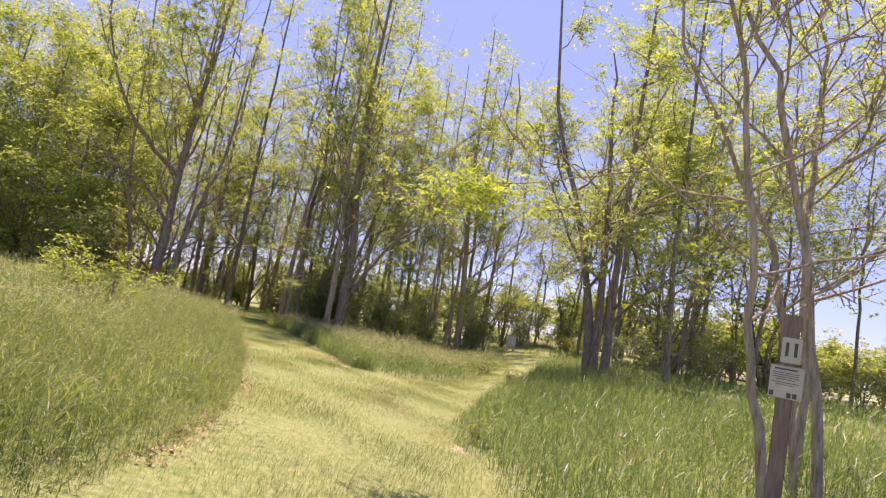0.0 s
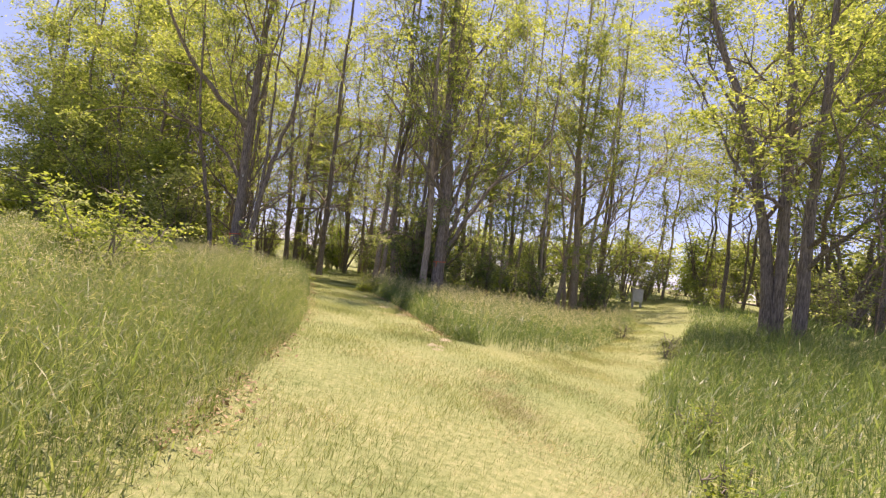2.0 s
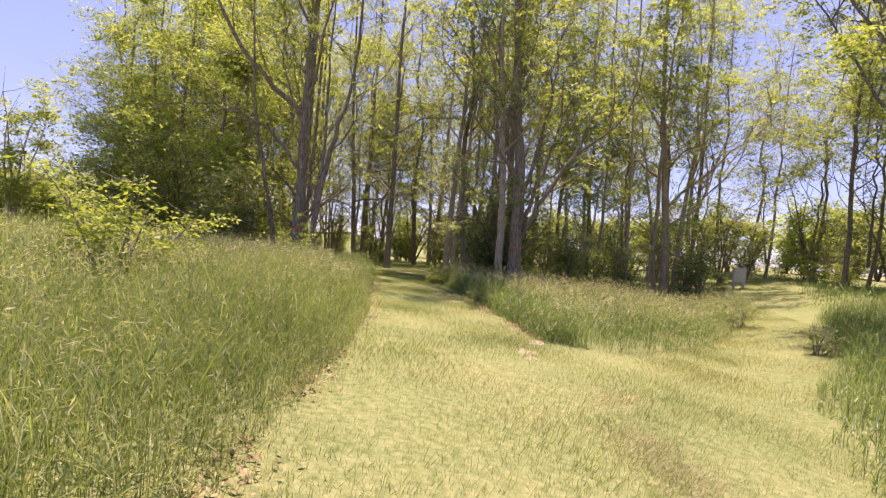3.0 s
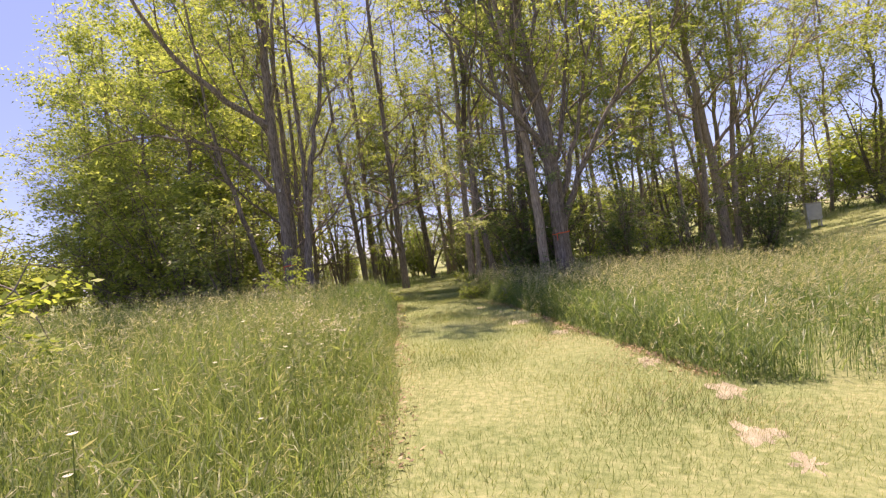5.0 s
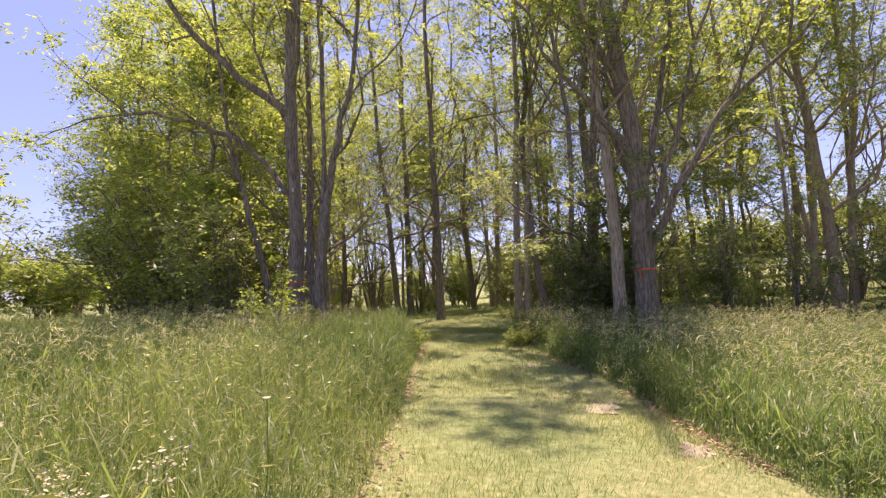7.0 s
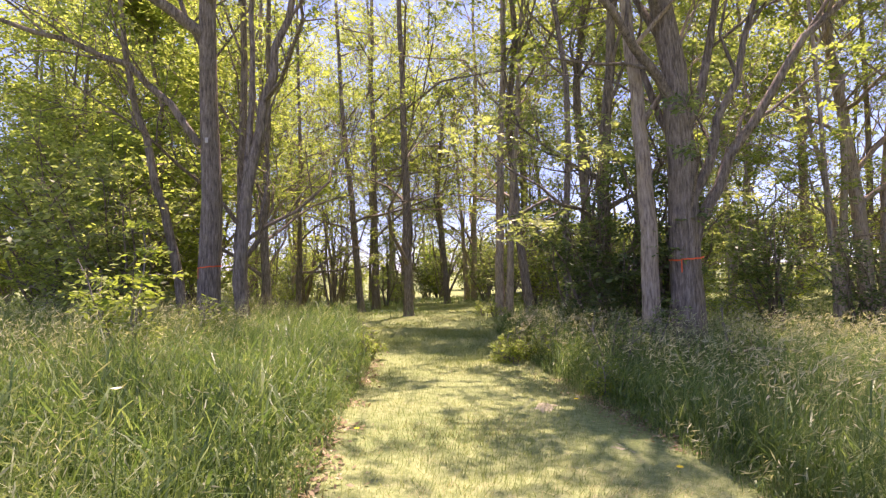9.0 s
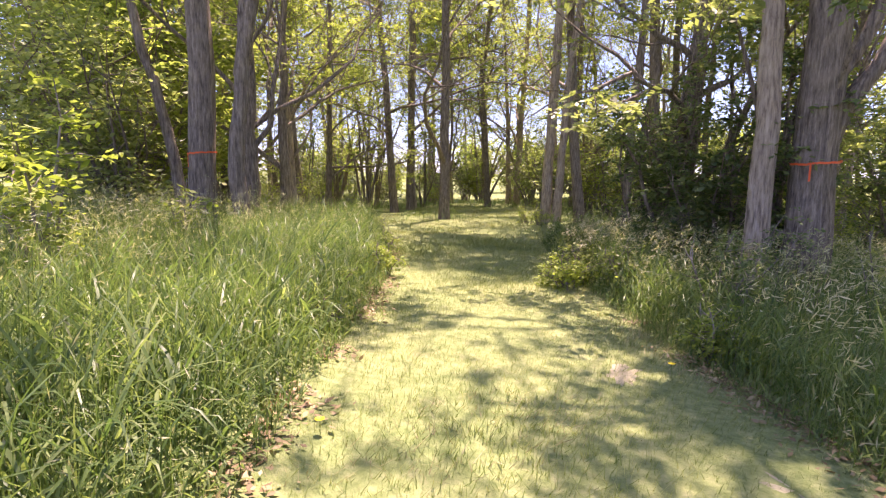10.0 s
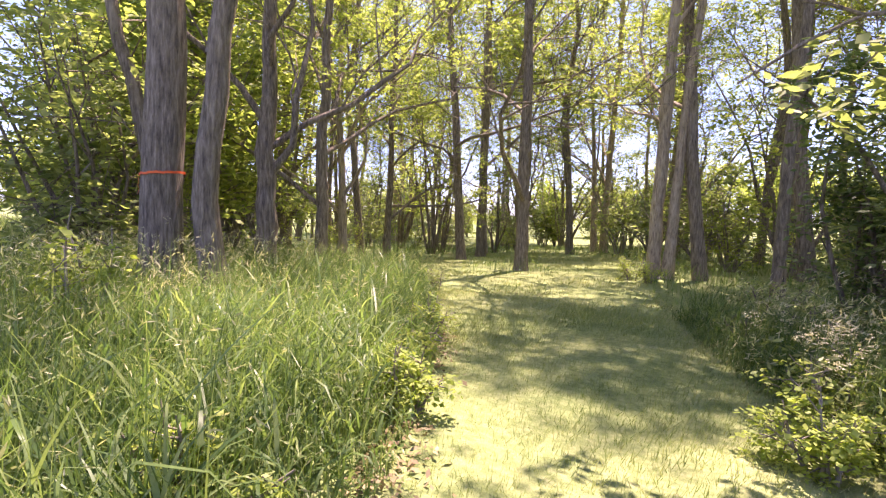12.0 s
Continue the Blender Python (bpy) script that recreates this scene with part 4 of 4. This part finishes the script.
# ---- bare soil spots, flowers, a fallen stick ----
DIRT = solid("bare_dirt", [(0.25, (0.22, 0.20, 0.12)), (0.5, (0.33, 0.30, 0.19)), (0.75, (0.44, 0.40, 0.27))], 9.0, 0.95, 0.7, 45.0)
rngd = np.random.default_rng(77)
for x, y, r in [(-2.38, 15.2, 0.30), (-3.0, 16.3, 0.32), (-2.4, 14.0, 0.28), (-2.24, 13.5, 0.25), (-5.1, 19.7, 0.35), (-4.2, 18.4, 0.25), (-1.8, 3.1, 0.3), (0.55, 7.7, 0.35),
                (-5.75, 21.3, 0.3), (-6.6, 22.4, 0.25), (-9.75, 24.3, 0.2), (-2.9, 7.9, 0.2)]:
    n = 22
    a = np.linspace(0, 2 * math.pi, n, endpoint=False)
    rr = 0.85 * r * (0.4 + 0.7 * rngd.random(n))
    ox, oy = x + rr * np.cos(a) * 0.8, y + rr * np.sin(a) * 1.4
    rim = np.stack([ox, oy, height(ox, oy) - 0.004], -1)
    ix, iy = x + 0.5 * (ox - x), y + 0.5 * (oy - y)
    inner = np.stack([ix, iy, height(ix, iy) + 0.010 + 0.006 * rngd.standard_normal(n)], -1)
    mid = np.array([[x, y, ground_at(x, y) + 0.014]])
    i = np.arange(n)
    j = (i + 1) % n
    f = np.concatenate([np.stack([i, j, j + n], -1), np.stack([i, j + n, i + n], -1), np.stack([i + n, j + n, np.full(n, 2 * n)], -1)])
    tagged(part("bare_soil", mesh_of("bare_soil", np.concatenate([rim, inner, mid]), f, DIRT, True)), "patch of bare dry soil in the mown path", "soil", "bare patches", "stuff")

# brown fallen leaves along the foot of the tall grass
LITTER = leafy("fallen_leaf", (0.18, 0.125, 0.075), (0.32, 0.235, 0.14), (0.47, 0.37, 0.24), 0.15, 1.5, 0.7)


def litter(label, seed, edge, side, y0, y1, count, size):
    rng = np.random.default_rng(seed)
    y = rng.uniform(y0, y1, count)
    y = y[np.sin(y * 2.1 + seed) + 0.6 * np.sin(y * 5.3) > -0.5]
    x = edge_x(edge, y) + side * np.abs(rng.normal(0.02, 0.16, len(y))) - side * 0.08
    c = np.stack([x, y, height(x, y) + rng.uniform(0.01, 0.045, len(y))], -1)
    a = unit(np.stack([rng.normal(size=len(y)), rng.normal(size=len(y)), rng.normal(0, 0.35, len(y))], -1))
    b = unit(np.cross(a, np.array([0, 0, 1.0]) + 0.4 * rng.standard_normal((len(y), 3))))
    ln = size * rng.uniform(0.5, 1.3, (len(y), 1))
    q = np.stack([c - a * ln, c + b * ln * 0.45, c + a * ln, c - b * ln * 0.45], 1)
    tagged(part("leaf_litter", quads("leaf_litter", q.reshape(-1, 3), LITTER)), label, "leaf litter", kind="stuff")


litter("brown dry leaf litter along the foot of the tall grass", 91, LEFT_EDGE, 1, 18.5, 26.5, 2600, 0.028)
litter("dry brown stalks and leaves at the path's edge", 92, LEFT_EDGE, 1, 3.0, 18.5, 2600, 0.024)
litter("dry leaves on the worn edge of the mown path", 93, ISLE_LEFT, -1, 15.6, 24.0, 2200, 0.026)

PETAL = leafy("yellow_petal", (0.75, 0.55, 0.02), (0.85, 0.65, 0.03), (0.9, 0.72, 0.05), 0.3)
WHITE_PETAL = leafy("white_petal", (0.62, 0.62, 0.55), (0.74, 0.74, 0.68), (0.84, 0.84, 0.8), 0.4)
def flower(x, y, h, material, label, group, r, seed):
    rng = np.random.default_rng(seed)
    root = thing("flower", at(x, y), label, "flower", group)
    w = Wood()
    q = bowed(rng, (0, 0, -0.02), (0, 0, 1), h, 5, 0.0, 0.06)
    w.tube(q, np.linspace(0.0025, 0.0015, 5), 4)
    part("stem", w.mesh("stem", TALL_GRASS), root)
    c = q[-1]
    v = []
    for k in range(12):
        a = 2 * math.pi * k / 12
        o, t = np.array([math.cos(a), math.sin(a), 0.35]), np.array([-math.sin(a), math.cos(a), 0])
        v += [c, c + o * r * 0.6 + t * r * 0.22, c + o * r, c + o * r * 0.6 - t * r * 0.22]
    part("corolla", quads("corolla", np.array(v), material), root)
    return root


for i, (x, y) in enumerate([(-5.41, 20.8), (-7.75, 20.6), (-6.3, 22.6)]):
    flower(x, y, 0.10, PETAL, "small yellow flower in the mown path's edge", "yellow flowers", 0.028, 700 + i)
rngf = np.random.default_rng(720)
head = None
for i in range(46):
    y = rngf.uniform(9, 18)
    x = float(edge_x(LEFT_EDGE, y)) - abs(rngf.normal(0.7, 0.8)) - 0.15
    if head is None:
        head = flower(x, y, 0.85, WHITE_PETAL, "white meadow flower head among the grass", "white flowers", 0.016, 721)
    else:
        copy_thing(head, pose(x, y, ground_at(x, y), 0, 0, rngf.uniform(0, 360)) @ Matrix.Scale(rngf.uniform(0.75, 1.12), 4))
def panicle(x, y, h, material, label, seed, stems, spread):
    """A flowering weed: stems with narrow leaves and loose heads of tiny florets."""
    rng = np.random.default_rng(seed)
    root = thing("flowering_weed", at(x, y), label, "plant", "flowering weeds")
    leaves = []
    for _ in range(stems):
        az, d = rng.uniform(0, 2 * math.pi), spread * math.sqrt(rng.uniform())
        q = bowed(rng, (d * math.cos(az), d * math.sin(az), -0.02), (0.2 * math.cos(az), 0.2 * math.sin(az), 1), h * rng.uniform(0.75, 1.08), 6, 0.02, 0.07)
        w = Wood()
        w.tube(q, np.linspace(0.004, 0.002, 6), 4)
        stem = part("stem", w.mesh("stem", TALL_GRASS), root)
        c = q[-1] + rng.normal(0, 1, (26, 3)) * np.array([0.028, 0.028, 0.045])
        head = part("flower_head", quads("flower_head", sprays(rng, c, 0.022, 4, 0.8, 0.0), material), stem)
        tagged(head, kind="stuff")
        leaves.append(q[1 + rng.integers(0, 4, 12)])
    part("foliage", quads("foliage", sprays(rng, np.concatenate(leaves), 0.16, 3, 0.28), MID_LEAF), root)
    return root


CREAM = leafy("cream_floret", (0.50, 0.44, 0.33), (0.62, 0.57, 0.46), (0.74, 0.70, 0.60), 0.35)
for i, (x, y, h, stems, spread) in enumerate([(-5.61, 14.12, 0.92, 11, 0.22), (-5.45, 13.5, 0.9, 5, 0.15), (-7.7, 26.03, 0.72, 9, 0.22), (-7.45, 26.75, 0.8, 7, 0.2), (-7.62, 26.4, 0.7, 6, 0.15), (-7.6, 17.2, 0.9, 4, 0.2)]):
    panicle(x, y, h, CREAM, "cream-flowered weed with loose heads among tall grass", 740 + i, stems, spread)
stick = Wood()
stick.tube([(0, 0, 0.42), (0.25, 0.1, 0.45), (0.5, 0.15, 0.44), (0.75, 0.2, 0.40)], [0.022, 0.02, 0.016, 0.01], 7)
st = part("fallen_stick", stick.mesh("fallen_stick", PALE_BARK))
st.matrix_basis = pose(-4.4, 25.2, ground_at(-4.4, 25.2))
tagged(st, "pale broken stick lying on the tall grass", "stick")

# ---- beyond the wood: far trees, a dry field and a road ----
FIELD = solid("dry_field", [(0.3, (0.42, 0.36, 0.19)), (0.7, (0.56, 0.49, 0.29))], 0.15, 0.95, 0.3, 3.0)
ROAD = solid("grey_road", [(0.3, (0.20, 0.20, 0.20)), (0.7, (0.28, 0.28, 0.28))], 0.8, 0.9, 0.2, 20.0)


def strip(name, a, b, width, lift, material, label, category):
    a, b = np.array(a, float), np.array(b, float)
    n = np.array([-(b - a)[1], (b - a)[0]])
    n = n / np.linalg.norm(n) * width / 2
    t = np.linspace(0, 1, 30)[:, None]
    mid = a + (b - a) * t
    rows = [mid - n, mid + n]
    v = np.concatenate([np.column_stack([r, height(r[:, 0], r[:, 1]) + lift]) for r in rows])
    i = np.arange(29)
    tagged(part(name, mesh_of(name, v, np.stack([i, i + 1, i + 31, i + 30], -1), material, True)), label, category, kind="structure")


strip("field", (62, 20), (30, 95), 38, 0.05, FIELD, "dry pale field beyond the trees", "field")
strip("road", (48, 22), (20, 82), 5, 0.10, ROAD, "grey road beyond the trees", "road")
FARK = [shrub("far_tree", (0, 0, 0), (3.2, 7.5), 800 + i, "distant leafy tree beyond the meadow", (LOCUST_LEAF, BRIGHT_LEAF, MID_LEAF)[i], 560, 0.80, 7, "far trees", "tree", 0.5, BARK) for i in range(3)]
first = list(FARK)
rngx = np.random.default_rng(9)
spots = [(-66.0, 42.0, 1.0), (-62.0, 47.0, 1.0), (-69.0, 52.0, 1.0), (-22.0, 58.0, 0.55), (-20.0, 60.0, 0.5), (-18.0, 57.0, 0.45), (-24.5, 61.0, 0.6), (-15.5, 58.0, 0.5)]
for k in range(44):
    spots.append((-58 - 0.35 * k + rngx.normal(0, 2.5), 14 + 1.6 * k + rngx.normal(0, 2), rngx.uniform(0.9, 1.35)))
for k in range(26):
    spots.append((18 + 1.2 * k + rngx.normal(0, 1), 66 - 1.6 * k + rngx.normal(0, 2), rngx.uniform(0.6, 1.0)))
for k in range(58):
    x = -62 + 2.0 * k + rngx.normal(0, 0.8)
    spots.append((x, 76 - 0.1 * x + rngx.normal(0, 4), rngx.uniform(0.8, 1.25)))
for k in range(16):
    spots.append((40 + rngx.uniform(-4, 40), 30 + 4.5 * k + rngx.normal(0, 3), rngx.uniform(0.8, 1.2)))
for x, y, s in spots:
    if 24 < math.degrees(math.atan2(-4 - x, y - 13)) < 33 and y > 40:      # low scrub where the land opens beyond the wood
        s *= 0.5
    m = pose(x, y, ground_at(x, y), 0, 0, rngx.uniform(0, 360)) @ Matrix.Scale(s, 4)
    if first:
        first.pop(0).matrix_basis = m
    else:
        copy_thing(FARK[rngx.integers(0, 3)], m)
